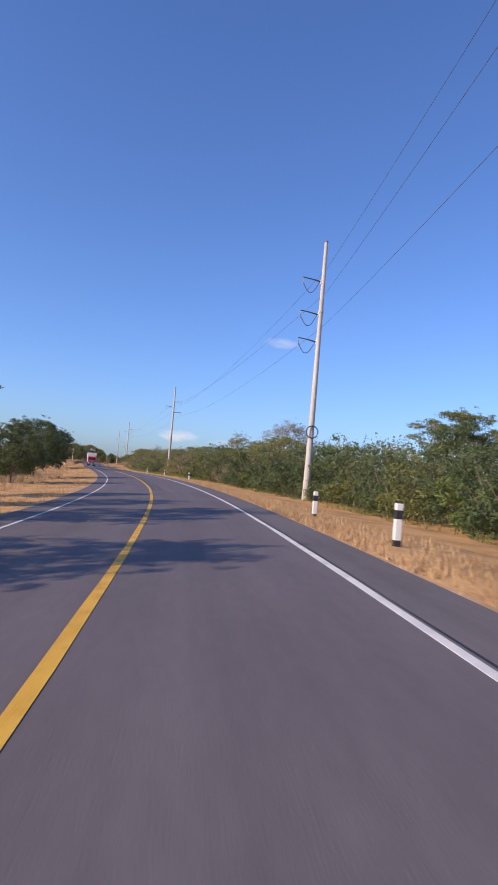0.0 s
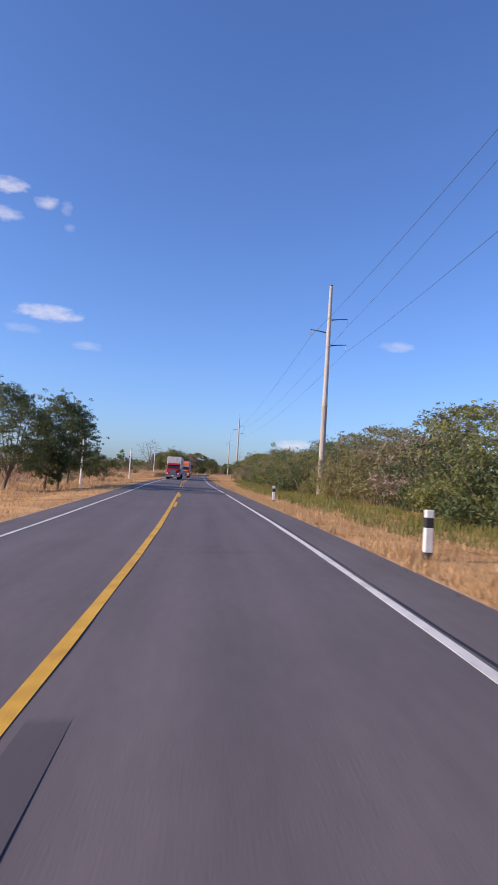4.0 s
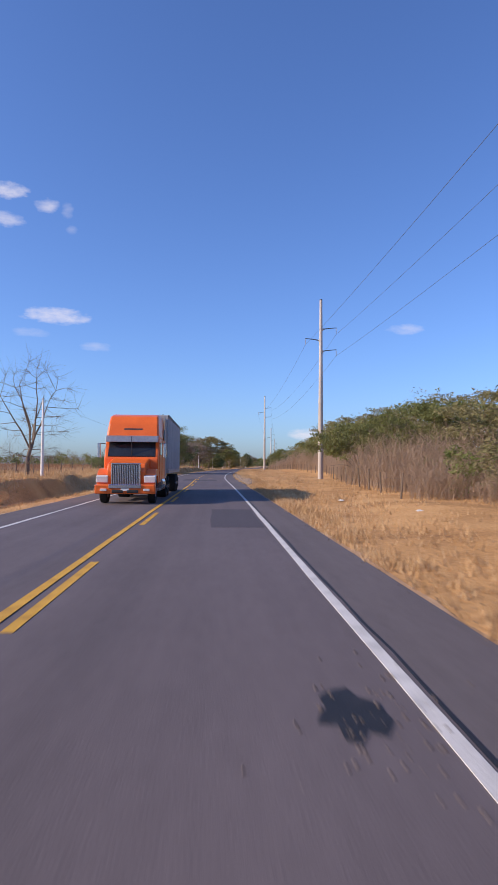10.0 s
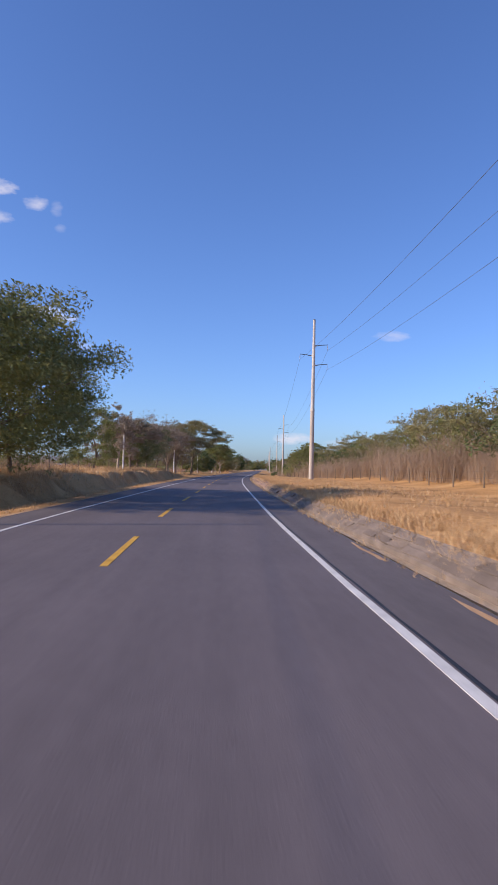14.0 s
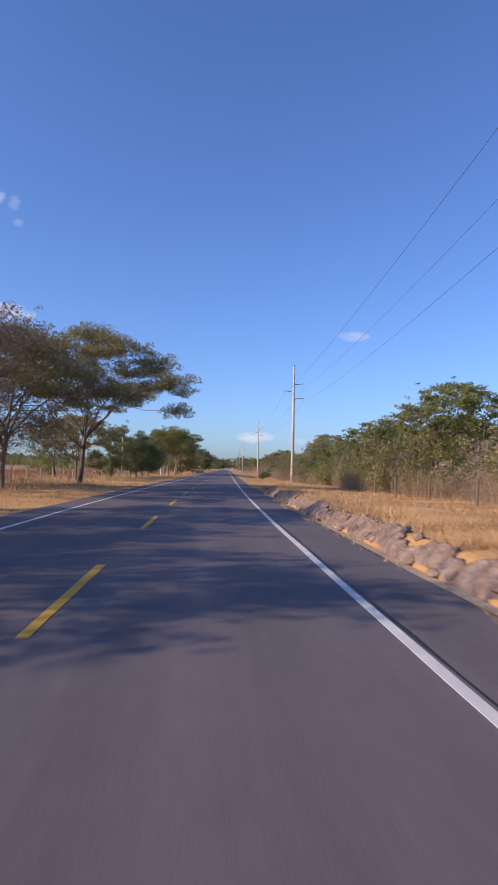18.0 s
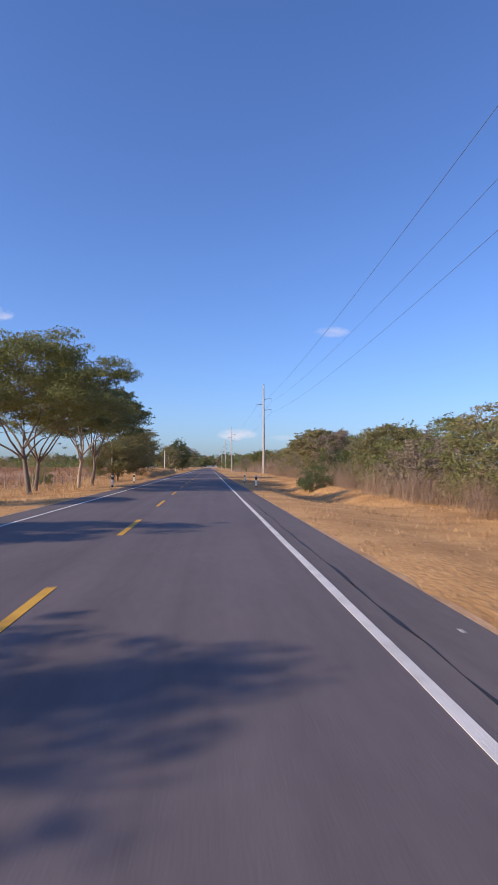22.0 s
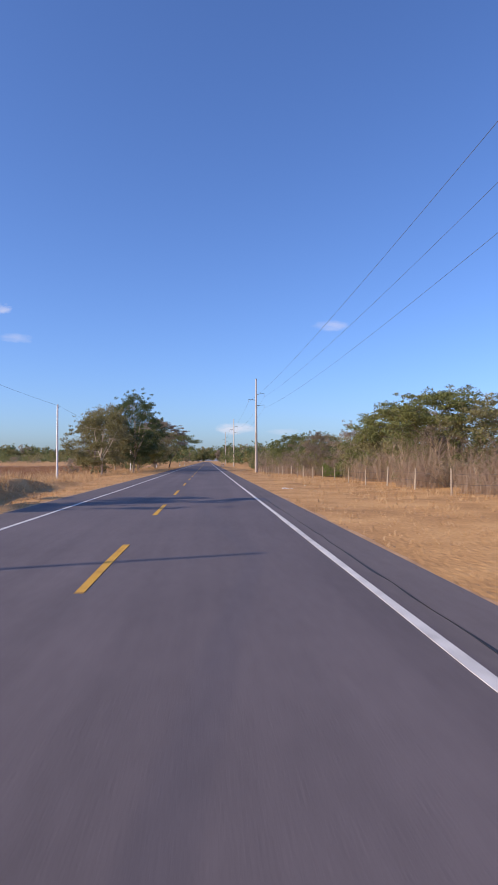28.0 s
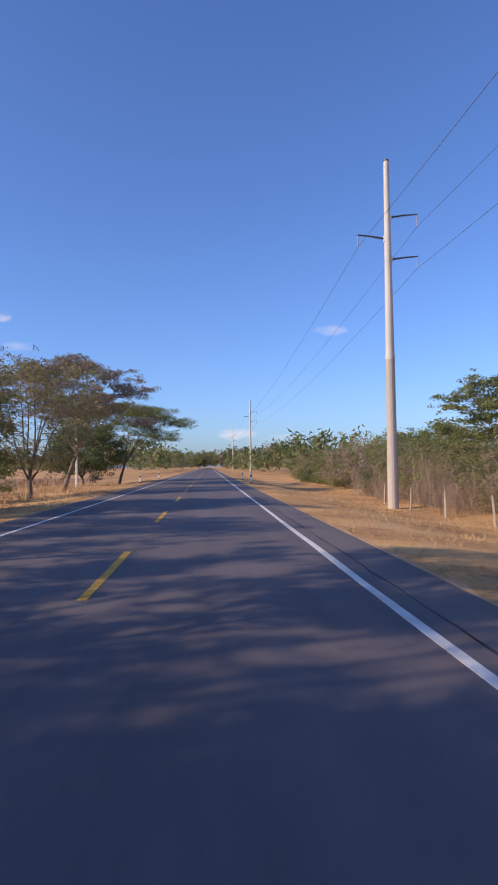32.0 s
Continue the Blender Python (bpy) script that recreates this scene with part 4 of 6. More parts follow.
TREES_D = (
    (-9.0, 8.5, 7.4, 2.4, 'round', M_LEAF_DARK, 6000, "dark bushy tree on the inside of the curve"),
    (-9.0, 18.5, 8.2, 2.8, 'round', M_LEAF_DARK, 7000, "dark bushy tree on the inside of the curve"),
    (-11.5, 33.5, 7.2, 2.4, 'round', M_LEAF_DARK, 6000, "dark bushy tree on the inside of the curve"),
    (-9.2, 26.0, 6.6, 2.2, 'round', M_LEAF_DARK, 5000, "dark bushy tree on the inside of the curve"),
    (-14.0, 177.0, 4.6, 3.2, 'round', M_LEAF_DARK, 11000, "low round dark green tree at the edge of the field"),
    (-11.0, 140.5, 9.0, 3.2, 'round', M_LEAF_DARK, 11000, "leafy dark green tree beside the road"),
    (-17.0, 240.0, 5.5, 2.6, 'tall', M_LEAF_MID, 4500, "small leafy tree in the dry field"),
    (-12.5, 153.0, 8.2, 2.8, 'round', M_LEAF_DARK, 10000, "low dark green tree beside the road"),
    (-12.0, 76.0, 7.4, 3.3, 'round', M_LEAF_DARK, 12000, "dark bushy tree on the inside of the curve"),
    (-11.5, 56.0, 5.6, 2.8, 'round', M_LEAF_DARK, 10000, "dark bushy tree on the inside of the curve"),
    (-13.8, 133.6, 8.6, 4.0, 'round', M_LEAF_DARK, 13000, "leafy green tree with uneven crown beside the road"),
    (-11.6, 138.0, 5.6, 2.0, 'tall', M_LEAF_DARK, 5000, "slim dark green tree beside the road"),
    (28.6, 104.5, 11.4, 4.7, 'round', M_LEAF_BROWN, 7500, "half-bare brownish tree rising behind the bushes"),
    (37.5, 168.5, 12.2, 4.4, 'round', M_LEAF_OLIVE, 9000, "round olive-brown tree rising behind the bushes"),
    (20.0, 235.0, 5.8, 4.2, 'umbrella', M_LEAF_OLIVE, 9000, "spreading olive tree above the thicket"),
    (14.2, 262.5, 5.2, 3.8, 'umbrella', M_LEAF_MID, 9000, "low wide-crowned green tree beside the verge"),
)
TREES_E = (
    (17.0, 250.0, 5.6, 4.0, 'umbrella', M_LEAF_MID, 7000, "low wide-crowned green tree beside the verge"),
    (15.5, 566.0, 6.2, 3.2, 'umbrella', M_LEAF_OLIVE, 9000, "pale-trunked tree with thin olive crown above the bushes"),
    (17.5, 574.0, 6.8, 3.4, 'umbrella', M_LEAF_OLIVE, 9000, "pale-trunked tree with thin olive crown above the bushes"),
    (16.5, 558.0, 6.4, 3.0, 'tall', M_LEAF_BROWN, 7000, "pale-trunked half-dry tree above the bushes"),
    (19.5, 545.0, 5.8, 3.2, 'umbrella', M_LEAF_OLIVE, 8000, "spreading olive tree above the thicket"),
    (18.0, 487.0, 7.4, 3.6, 'umbrella', M_LEAF_OLIVE, 8000, "spreading olive tree above the thicket"),
    (18.0, 436.0, 7.6, 3.8, 'umbrella', M_LEAF_MID, 9000, "feathery green tree above the roadside bushes"),
    (17.5, 672.0, 6.6, 3.6, 'umbrella', M_LEAF_MID, 10000, "layered green tree above the dry thicket"),
    (15.8, 712.0, 6.0, 2.4, 'tall', M_LEAF_BROWN, 3500, "half-bare brownish tree above the dry thicket"),
    (17.5, 452.0, 6.5, 3.4, 'umbrella', M_LEAF_MID, 9000, "feathery green tree above the roadside bushes"),
    (22.0, 600.0, 8.0, 3.6, 'umbrella', M_LEAF_OLIVE, 8000, "spreading olive tree above the thicket"),
    (20.0, 690.0, 7.0, 4.2, 'umbrella', M_LEAF_MID, 9000, "layered green tree above the dry thicket"),
    (21.0, 765.0, 8.2, 4.0, 'umbrella', M_LEAF_MID, 9000, "flat-layered green tree above the dry thicket"),
    (-11.4, 488.7, 7.0, 3.3, 'round', M_LEAF_DARK, 16000, "small dark green tree beside a fence"),
    (33.0, 60.0, 9.7, 4.4, 'umbrella', M_LEAF_MID, 9000, "flat-layered green tree rising behind the bushes"),
    (24.5, 46.0, 7.4, 3.2, 'round', M_LEAF_DARK, 9000, "dark green tree rising behind the bushes"),
    (-13.2, 495.5, 5.8, 2.8, 'round', M_LEAF_DARK, 11000, "small dark green tree beside a fence"),
)


def all_trees():
    return TREES_A + TREES_B + TREES_C + TREES_D + TREES_E


def build_trees():
    for i, (o, y, H, R, crown, leaf, n, label) in enumerate(all_trees()):
        bark = M_PALEBARK if "pale" in label else M_BARK
        fork = {'umbrella': 0.3, 'round': 0.16, 'tall': 0.3, 'bare': 0.28}[crown]
        t = make_tree("tree", 40 + i, H, R, crown, leaf, bark, int(n * 1.65), (0.085 + 0.0022 * H) * (1.12 if n < 10000 else 1.0), 0.05 + 0.0105 * H, fork, "trees along the road", label)
        place(t, o, y, i * 1.7 if i else 1.7)


build_trees()

FRONT_Y = (-60, 60, 140, 190, 215, 240, 290, 380, 430, 480, 508, 530, 537, 550, 590, 640, 700, 760, 1200)
FRONT_O = (13.0, 13.2, 12.2, 11.2, 11.2, 13.5, 20, 20, 15.5, 15.2, 14.8, 14.6, 14.8, 15.2, 15.2, 16.5, 15, 15, 15)
TOP_Y = (-60, 40, 110, 170, 200, 222, 250, 300, 400, 470, 520, 545, 575, 600, 660, 720, 760, 1200)
TOP_H = (4.6, 4.8, 5.2, 5.2, 5.2, 4.2, 4.6, 6.6, 5.2, 5.6, 5.0, 4.6, 4.4, 5.6, 5.4, 4.8, 4.8, 5.0)


def build_bushes():
    rnd = np.random.RandomState(11)
    kinds = []
    for i, (mat, H, R, n, label) in enumerate((
            (M_LEAF_DARK, 3.6, 2.3, 2900, "dense dark green roadside bush"),
            (M_LEAF_MID, 3.8, 2.4, 2900, "leafy green roadside bush"),
            (M_LEAF_OLIVE, 4.0, 2.3, 2700, "dusty olive roadside bush"),
            (M_LEAF_MID, 4.6, 2.1, 2700, "tall leafy green roadside bush"),
            (M_LEAF_LIME, 3.0, 1.9, 2200, "bright yellow-green roadside bush"),
            (M_LEAF_BROWN, 3.8, 2.1, 1900, "half-dry brownish roadside bush"),
            (M_LEAF_DARK, 4.2, 2.5, 2900, "dense dark green roadside bush"),
            (M_LEAF_OLIVE, 4.6, 2.2, 2500, "tall dusty olive roadside bush"))):
        b = make_bush("bush", 200 + i, H, R, mat, int(n * 1.6), 0.09, None, label, "roadside bushes")
        kinds.append([b, H, False])

    def put(o, y, want, pick):
        k = kinds[pick]
        s = want / k[1] * (0.85 + 0.3 * rnd.rand())
        turn = rnd.rand() * 6.28
        w = 0.85 + 0.35 * rnd.rand()
        if not k[2]:
            place(k[0], o, y, turn, s * w, s)
            k[2] = True
        else:
            again(k[0], o, y, turn, s * w, s)

    def front(y):
        return float(np.interp(y, FRONT_Y, FRONT_O))

    def top(y):
        return float(np.interp(y, TOP_Y, TOP_H))

    y = -6.0
    while y < 830:
        dry = 236 < y < 420 or 600 < y < 775
        if dry:
            if rnd.rand() < (0.3 if y < 420 else 0.55):
                put(front(y) + 0.5 + rnd.rand() * 2, y, 1.8 + rnd.rand() * 1.6, int(rnd.choice([1, 2, 4, 5, 7])))
        else:
            put(front(y) + 0.8 + rnd.rand() * 1.6, y, max(1.9, top(y) - 0.6 + rnd.randn() * 0.6), int(rnd.choice(8, p=[0.4, 0.12, 0.03, 0.06, 0.03, 0.02, 0.32, 0.02] if y < 125 else [0.18, 0.16, 0.2, 0.1, 0.07, 0.07, 0.1, 0.12] if y < 400 else [0.08, 0.12, 0.27, 0.09, 0.04, 0.2, 0.05, 0.15])))
        y += 2.75 * (0.75 + 0.5 * rnd.rand())
    for y in np.arange(236, 430, 6.5):
        put(front(y) + 3 + rnd.rand() * 1.5, y, top(y) + 0.3 * rnd.randn(), int(rnd.choice([0, 1, 2, 3, 7])))
    for y in np.arange(600, 775, 4.6):
        put(front(y) + 3 + rnd.rand() * 1.5, y, top(y) - 0.3 + 0.4 * rnd.randn(), int(rnd.choice([1, 2, 2, 3, 5, 7, 7])))
    for y in np.arange(48, 96, 5.0):
        put(-13.5 - rnd.rand() * 3, y, 2.2 + rnd.rand() * 1.6, int(rnd.choice([0, 6, 1])))
    put(12.3, 548, 3.1, 0)
    put(11.6, 545.5, 2.4, 6)
    for o, y, h in ((-13.5, 150, 1.4), (-15, 168, 1.5), (-12, 176, 1.1), (-13, 205, 1.2), (-16, 214, 1.6), (-13, 232, 1.3), (-15, 300, 2.2), (-17, 352, 2.4), (-14, 382, 2.0), (-16, 490, 2.2), (-17, 560, 2.6),
                    (-16, 586, 2.4), (-18, 620, 1.8), (-19, 668, 2.6), (-20, 640, 2.0), (-17, 716, 2.4), (-15.5, 765, 2.4), (-15, 776, 2.0), (-14, 812, 2.6)):
        put(o, y, h, int(rnd.choice([0, 1, 2, 5, 6])))


build_bushes()


def build_hedge_trees():
    """Small flat-crowned trees that stand out of the thicket on the right."""
    rnd = np.random.RandomState(61)
    kinds = []
    for i, (mat, H, R, crown, label) in enumerate((
            (M_LEAF_OLIVE, 6.4, 3.4, 'umbrella', "small flat-crowned olive tree standing in the thicket"),
            (M_LEAF_MID, 6.0, 3.2, 'umbrella', "small flat-crowned green tree standing in the thicket"),
            (M_LEAF_BROWN, 6.6, 2.8, 'tall', "half-dry brownish tree standing in the thicket"),
            (M_LEAF_DARK, 5.6, 3.0, 'round', "small dark green tree standing in the thicket"))):
        kinds.append([make_tree("tree", 330 + i, H, R, crown, mat, M_PALEBARK if i == 2 else M_BARK, 5200, 0.115, 0.1, 0.28, "trees in the thicket", label), H, False])
    for y in np.arange(-4, 800, 8.5):
        k = kinds[int(rnd.choice(4, p=(0.05, 0.35, 0.08, 0.52) if y < 125 else (0.4, 0.3, 0.14, 0.16)))]
        yy = y + rnd.randn() * 1.5
        o = float(np.interp(yy, FRONT_Y, FRONT_O)) + 3.2 + 3 * rnd.rand()
        s = (float(np.interp(yy, TOP_Y, TOP_H)) + 0.5 + 0.7 * rnd.randn()) / k[1]
        turn = rnd.rand() * 6.28
        if k[2]:
            again(k[0], o, yy, turn, s * 1.05, s)
        else:
            place(k[0], o, yy, turn, s * 1.05, s)
            k[2] = True


build_hedge_trees()


def woods(name, spots, mat, seed, size, per, label):
    """Growth further off, joined: spots of x, y, z, height and radius."""
    rnd = np.random.RandomState(seed)
    c, r, n = [], [], []
    for x, y, z, h, w in spots:
        for k in range(5):
            a, q = rnd.rand() * 6.28, rnd.rand() ** 0.5 * 0.7 * w
            rr = w * (0.35 + 0.25 * rnd.rand())
            c.append((x + math.cos(a) * q, y + math.sin(a) * q, z + h * (0.3 + 0.55 * rnd.rand())))
            r.append((rr, rr, min(rr, h * 0.25)))
            n.append(max(4, int(per / 5)))
    v, f = leaf_cloud(rnd, c, r, n, size)
    ob = link_mesh(name, v, f, mat)
    return tagged(ob, label, "woods", kind="stuff")


def build_woods():
    rnd = np.random.RandomState(77)
    mats = (M_LEAF_DARK, M_LEAF_MID, M_LEAF_OLIVE, M_LEAF_BROWN)
    near, mid, far = [[], [], [], []], [[], [], [], []], [[], [], [], []]
    for y in np.arange(-30, 860, 2.4):
        f = float(np.interp(y, FRONT_Y, FRONT_O))
        t = float(np.interp(y, TOP_Y, TOP_H))
        for off, add in ((4.5, 0.7), (9.0, 1.7), (15, 2.2)):
            o = f + off + rnd.rand() * 4
            p = here(o, y + rnd.randn())
            k = int(rnd.choice(4, p=[0.62, 0.28, 0.06, 0.04] if y < 130 else [0.2, 0.3, 0.34, 0.16]))
            near[k].append((p.x, p.y, p.z, max(2.2, t + add + rnd.randn() * 0.7), 1.6 + rnd.rand() * 1.1))
    for k in range(4):
        woods("thicket", near[k], mats[k], 500 + k, 0.17, 170, "mixed green growth behind the roadside bushes")
    for y in np.arange(-60, 1050, 9.0):
        for o0, o1, p in ((-55, -24, 0.35), (-130, -60, 0.5)):
            if rnd.rand() < p:
                q = here(o0 + (o1 - o0) * rnd.rand(), y + rnd.randn() * 4)
                mid[int(rnd.choice(4))].append((q.x, q.y, q.z, 2.5 + 3.0 * rnd.rand(), 2.0 + 1.5 * rnd.rand()))
    for y in np.arange(-100, 1400, 5.0):
        for o0, o1 in ((-220, -150), (-150, -95)):
            q = here(o0 + (o1 - o0) * rnd.rand(), y)
            far[int(rnd.choice(4, p=[0.4, 0.35, 0.15, 0.1]))].append((q.x, q.y, q.z, 5.5 + 3 * rnd.rand(), 3.5 + 2 * rnd.rand()))
    for y in np.arange(845, 1300, 5.0):
        for s in (-1, 1):
            for k in range(3):
                o = s * (9.5 + (k * 7 if s < 0 else k * 6) + rnd.rand() * 7 + (4 if s > 0 else 0))
                if s < 0 and rnd.rand() < 0.4 and y < 1000:
                    continue
                q = here(o, y + rnd.randn() * 2)
                far[int(rnd.choice(4, p=[0.4, 0.3, 0.2, 0.1]))].append((q.x, q.y, q.z, (6.5 if s > 0 else 8.0) + 4 * rnd.rand(), 2.8 + 1.6 * rnd.rand()))
    last = [[], [], [], []]
    for o in np.arange(-330, 330, 3.5):
        for k in range(4):
            q = here(o, 1300 + rnd.rand() * 90)
            last[int(rnd.choice(4, p=[0.35, 0.35, 0.2, 0.1]))].append((q.x, q.y, q.z, 12 + 9 * rnd.rand() + 3 * math.sin(o * 0.05), 5 + 2.5 * rnd.rand()))
    for k in range(4):
        woods("end_woods", last[k], mats[k], 800 + k, 1.3, 110, "distant wall of dusty green woods beyond the road")
    for k in range(4):
        woods("field_trees", mid[k], mats[k], 600 + k, 0.17, 600, "scattered green trees across a dry field")
        woods("far_woods", far[k], mats[k], 700 + k, 0.65, 75, "distant line of dusty green woods")


build_woods()


def build_brush():
    rnd = np.random.RandomState(5)
    kinds = [make_brush("dry_brush", 300 + i, (3.6, 3.0, 4.2)[i], 6.0, 3.4, M_TWIG, 330, "pinkish-brown thicket of dry roadside stems", "dry brush thickets") for i in range(3)]
    used = [False] * 3
    spots = []
    for y0, y1, off, p, size in ((196, 236, -0.5, 0.8, 0.6), (236, 425, -1.6, 1.0, 0.85), (240, 420, 0.9, 1.0, 0.92), (590, 790, -1.2, 0.55, 0.6), (610, 780, 0.9, 0.6, 0.85), (425, 590, -1.0, 0.9, 0.6), (150, 196, -0.8, 0.3, 0.4)):
        for y in np.arange(y0, y1, 4.4):
            if rnd.rand() < p:
                spots.append((float(np.interp(y, FRONT_Y, FRONT_O)) + off + rnd.rand() * 1.1, y, size * (0.75 + 0.5 * rnd.rand())))
    for y in np.arange(215, 420, 6.0):
        if rnd.rand() < 0.4:
            spots.append((-14 - rnd.rand() * 8, y, 0.35 + 0.25 * rnd.rand()))
    for o, y, s in spots:
        i = rnd.randint(0, 3)
        turn = radians(heading(y)) + rnd.randn() * 0.3 + (math.pi if rnd.rand() < 0.5 else 0)
        if used[i]:
            again(kinds[i], o, y, turn, s)
        else:
            place(kinds[i], o, y, turn, s)
            used[i] = True


build_brush()

blades("verge_grass", lambda y: (4.72, 8.0), -10, 430, 19, 0.06, 0.26, M_GRASS_DRY, 1, "short dry golden grass on the verge")
blades("verge_grass", lambda y: (4.72, 8.0), 430, 800, 6, 0.04, 0.16, M_GRASS_DRY, 2, "short dry golden grass on the verge")
blades("edge_grass", lambda y: (4.66, 5.5), -10, 260, 60, 0.08, 0.3, M_GRASS_DRY, 3, "taller dry grass along the shoulder's edge")
blades("tall_grass", lambda y: (11.6, 13.4), -10, 100, 7, 0.15, 0.5, M_GRASS_GREEN, 14, "green and straw grass below the bushes", 0.014)
blades("tall_grass", lambda y: (6.7 if y < 165 else 8.4, 13.0), 100, 200, 15, 0.15, 0.6, M_GRASS_GREEN, 4, "tall green and straw grass below the bushes", 0.014)
blades("verge_grass_left", lambda y: (-9.0, -4.72), -10, 800, 8, 0.05, 0.22, M_GRASS_DRY, 5, "short dry golden grass on the verge")
blades("verge_grass_wide", lambda y: (8.0, 14.5), 200, 800, 6, 0.05, 0.24, M_GRASS_DRY, 6, "dry golden grass between verge and thicket", 0.016)
blades("drain_grass", lambda y: (5.9, 6.3), 166, 195, 50, 0.05, 0.16, M_GRASS_DRY, 15, "dry grass along the edge of the open drain")
blades("kerb_grass", lambda y: (5.4, 6.4), 258, 446, 60, 0.08, 0.34, M_GRASS_DRY, 12, "dry grass hanging over the stone bank", 0.012)
blades("bank_grass", lambda y: (-11.5, -7.6), 212, 420, 14, 0.12, 0.45, M_GRASS_DRY, 9, "dry grass along the crest of the cut bank", 0.014)
blades("bank_grass", lambda y: (-11.5, -7.6), 575, 682, 14, 0.12, 0.45, M_GRASS_DRY, 10, "dry grass along the crest of the cut bank", 0.014)
blades("field_grass", lambda y: (-24.0, -9.0), 40, 800, 2.6, 0.2, 0.7, M_GRASS_DRY, 7, "tall dry straw-coloured field grass", 0.022)
blades("field_crop", lambda y: (-62.0, -17.0), 105, 820, 1.0, 0.4, 1.0, M_CROP, 8, "reddish dry crop stubble across the field", 0.035)


# ---- power line ----
POLES = ((12.8, 49.0, -0.2), (12.85, 140.0, 0.1), (13.9, 276.8, 0.05), (12.0, 376.8, 0.5), (13.5, 498.2, -0.55), (14.1, 625.7, 0.1), (11.8, 761.2, -1.0), (12.5, 890.0, -0.9), (12.5, 1010.0, -0.9))


def make_pole(first):
    root = new("power_pole")
    top, joint = (21.8, 4.4) if first else (20.0, 8.6)
    bm = tube([(0, 0, -0.6), (0, 0, joint)], [0.35 if first else 0.31, 0.25], 14)
    part("lower_shaft", bm, M_CONCRETE if first else M_CONCRETE_LOW, root, "" if first else "weathered beige lower shaft")
    part("joint_collar", tube([(0, 0, joint - 0.08), (0, 0, joint + 0.2)], [0.275, 0.27], 14), M_CONCRETE, root, "pale collar where the shafts join")
    part("upper_shaft", tube([(0, 0, joint + 0.1), (0, 0, top)], [0.245, 0.15], 14), M_CONCRETE, root)
    part("cap", tube([(0, 0, top - 0.02), (0, 0, top + 0.08)], [0.165, 0.15], 12), M_DARKSTEEL, root)
    if first:
        part("upper_collar", tube([(0, 0, 15.75), (0, 0, 16.0)], [0.225, 0.222], 14), M_CONCRETE, root, "pale collar where the shafts join")
        ring = [(0.5 * math.cos(a), -0.3, 5.75 + 0.5 * math.sin(a)) for a in (2 * math.pi * k / 20 for k in range(21))]
        part("cable_coil", tube(ring, [0.05] * 21, 6), M_CABLE, root, "coil of spare black cable")
    arms = ((1, 16.85), (-1, 15.6), (1, 14.4)) if not first else ((-1, 18.5), (-1, 15.7), (-1, 13.4))
    for s, z in arms:
        bm = bmesh.new()
        tube([(0.16 * s, 0, z - 0.12), (0.9 * s, 0, z), (1.75 * s, 0, z + 0.08)], [0.065, 0.05, 0.04], 6, bm)
        part("cross_arm", bm, M_DARKSTEEL, root)
        bm = box((0.16, 0.2, 0.34), (0.16 * s, 0, z - 0.12), 0.02)
        part("bracket", bm, M_WHITE_PAINT, root)
        if first:
            arc = [(s * (0.3 + 1.45 * k / 10), 0, z - 0.1 - 0.95 * math.sin(math.pi * k / 10) - 0.02 * k) for k in range(11)]
            part("jumper_cable", tube(arc, [0.03] * 11, 5), M_CABLE, root, "slack black jumper cable")
        bm = bmesh.new()
        for k in range(6):
            tube([(1.72 * s, 0, z - 0.02 - k * 0.1), (1.72 * s, 0, z - 0.1 - k * 0.1)], [0.045, 0.02], 8, bm)
        part("insulator", bm, M_PORCELAIN, root)
    tagged(root, "tall pale concrete power pole with dark steel arms" if not first else "tall pale leaning concrete power pole with one-sided arms", "power pole", "power poles")
    return root


def build_poles():
    first = make_pole(True)
    base = make_pole(False)
    tops = []
    for i, (o, y, z) in enumerate(POLES):
        x, yy = at(o, y)
        m = Matrix.Translation((float(x), float(yy), float(ground_z(o, y)) - 0.05)) @ Matrix.Rotation(radians(heading(y)), 4, 'Z')
        ob = first if i == 0 else (base if i == 1 else copy_thing(base, m))
        ob.matrix_basis = m
        tops.append((m, i == 0))
    # cables, each a sagging span from arm to arm
    wires = ((1.72, 16.2), (-1.72, 15.0), (1.72, 13.8))
    back = Matrix.Translation((4.5, -55.0, 0.0))
    chain = [(back, False)] + tops
    for (m0, f0), (m1, f1) in zip(chain, chain[1:]):
        for k, (dx, z) in enumerate(wires):
            def end(m, f):
                if m is back:
                    return m @ Vector((0.3, 0, (24.5, 22.8, 15.9)[k]))
                return m @ Vector((0.3, 0, (19.7, 17.5, 14.7)[k])) if f else m @ Vector((dx, 0, z))
            a, b = end(m0, f0), end(m1, f1)
            n = 24
            pts = []
            for i in range(n + 1):
                u = i / n
                p = a.lerp(b, u)
                p.z -= 4 * 1.5 * u * (1 - u)
                pts.append(p)
            ob = part("power_cable", tube(pts, [0.0115] * (n + 1), 5), M_CABLE)
            tagged(ob, "thin dark power cable sagging between poles", "cable", "power cables")


build_poles()

POSTS = ((-10.4, 196.5, 5.6), (-10.4, 255.0, 5.6), (-9.9, 315.0, 6.0), (-11.0, 375.0, 6.0), (-11.3, 428.0, 5.6), (-11.6, 477.0, 5.5), (-11.7, 527.0, 5.5), (-11.8, 576.3, 5.5), (-13.0, 636.0, 7.4), (-12.5, 689.0, 7.0), (-11.4, 735.0, 6.2), (-11.4, 788.0, 6.0), (-10.5, 149.5, 5.2))


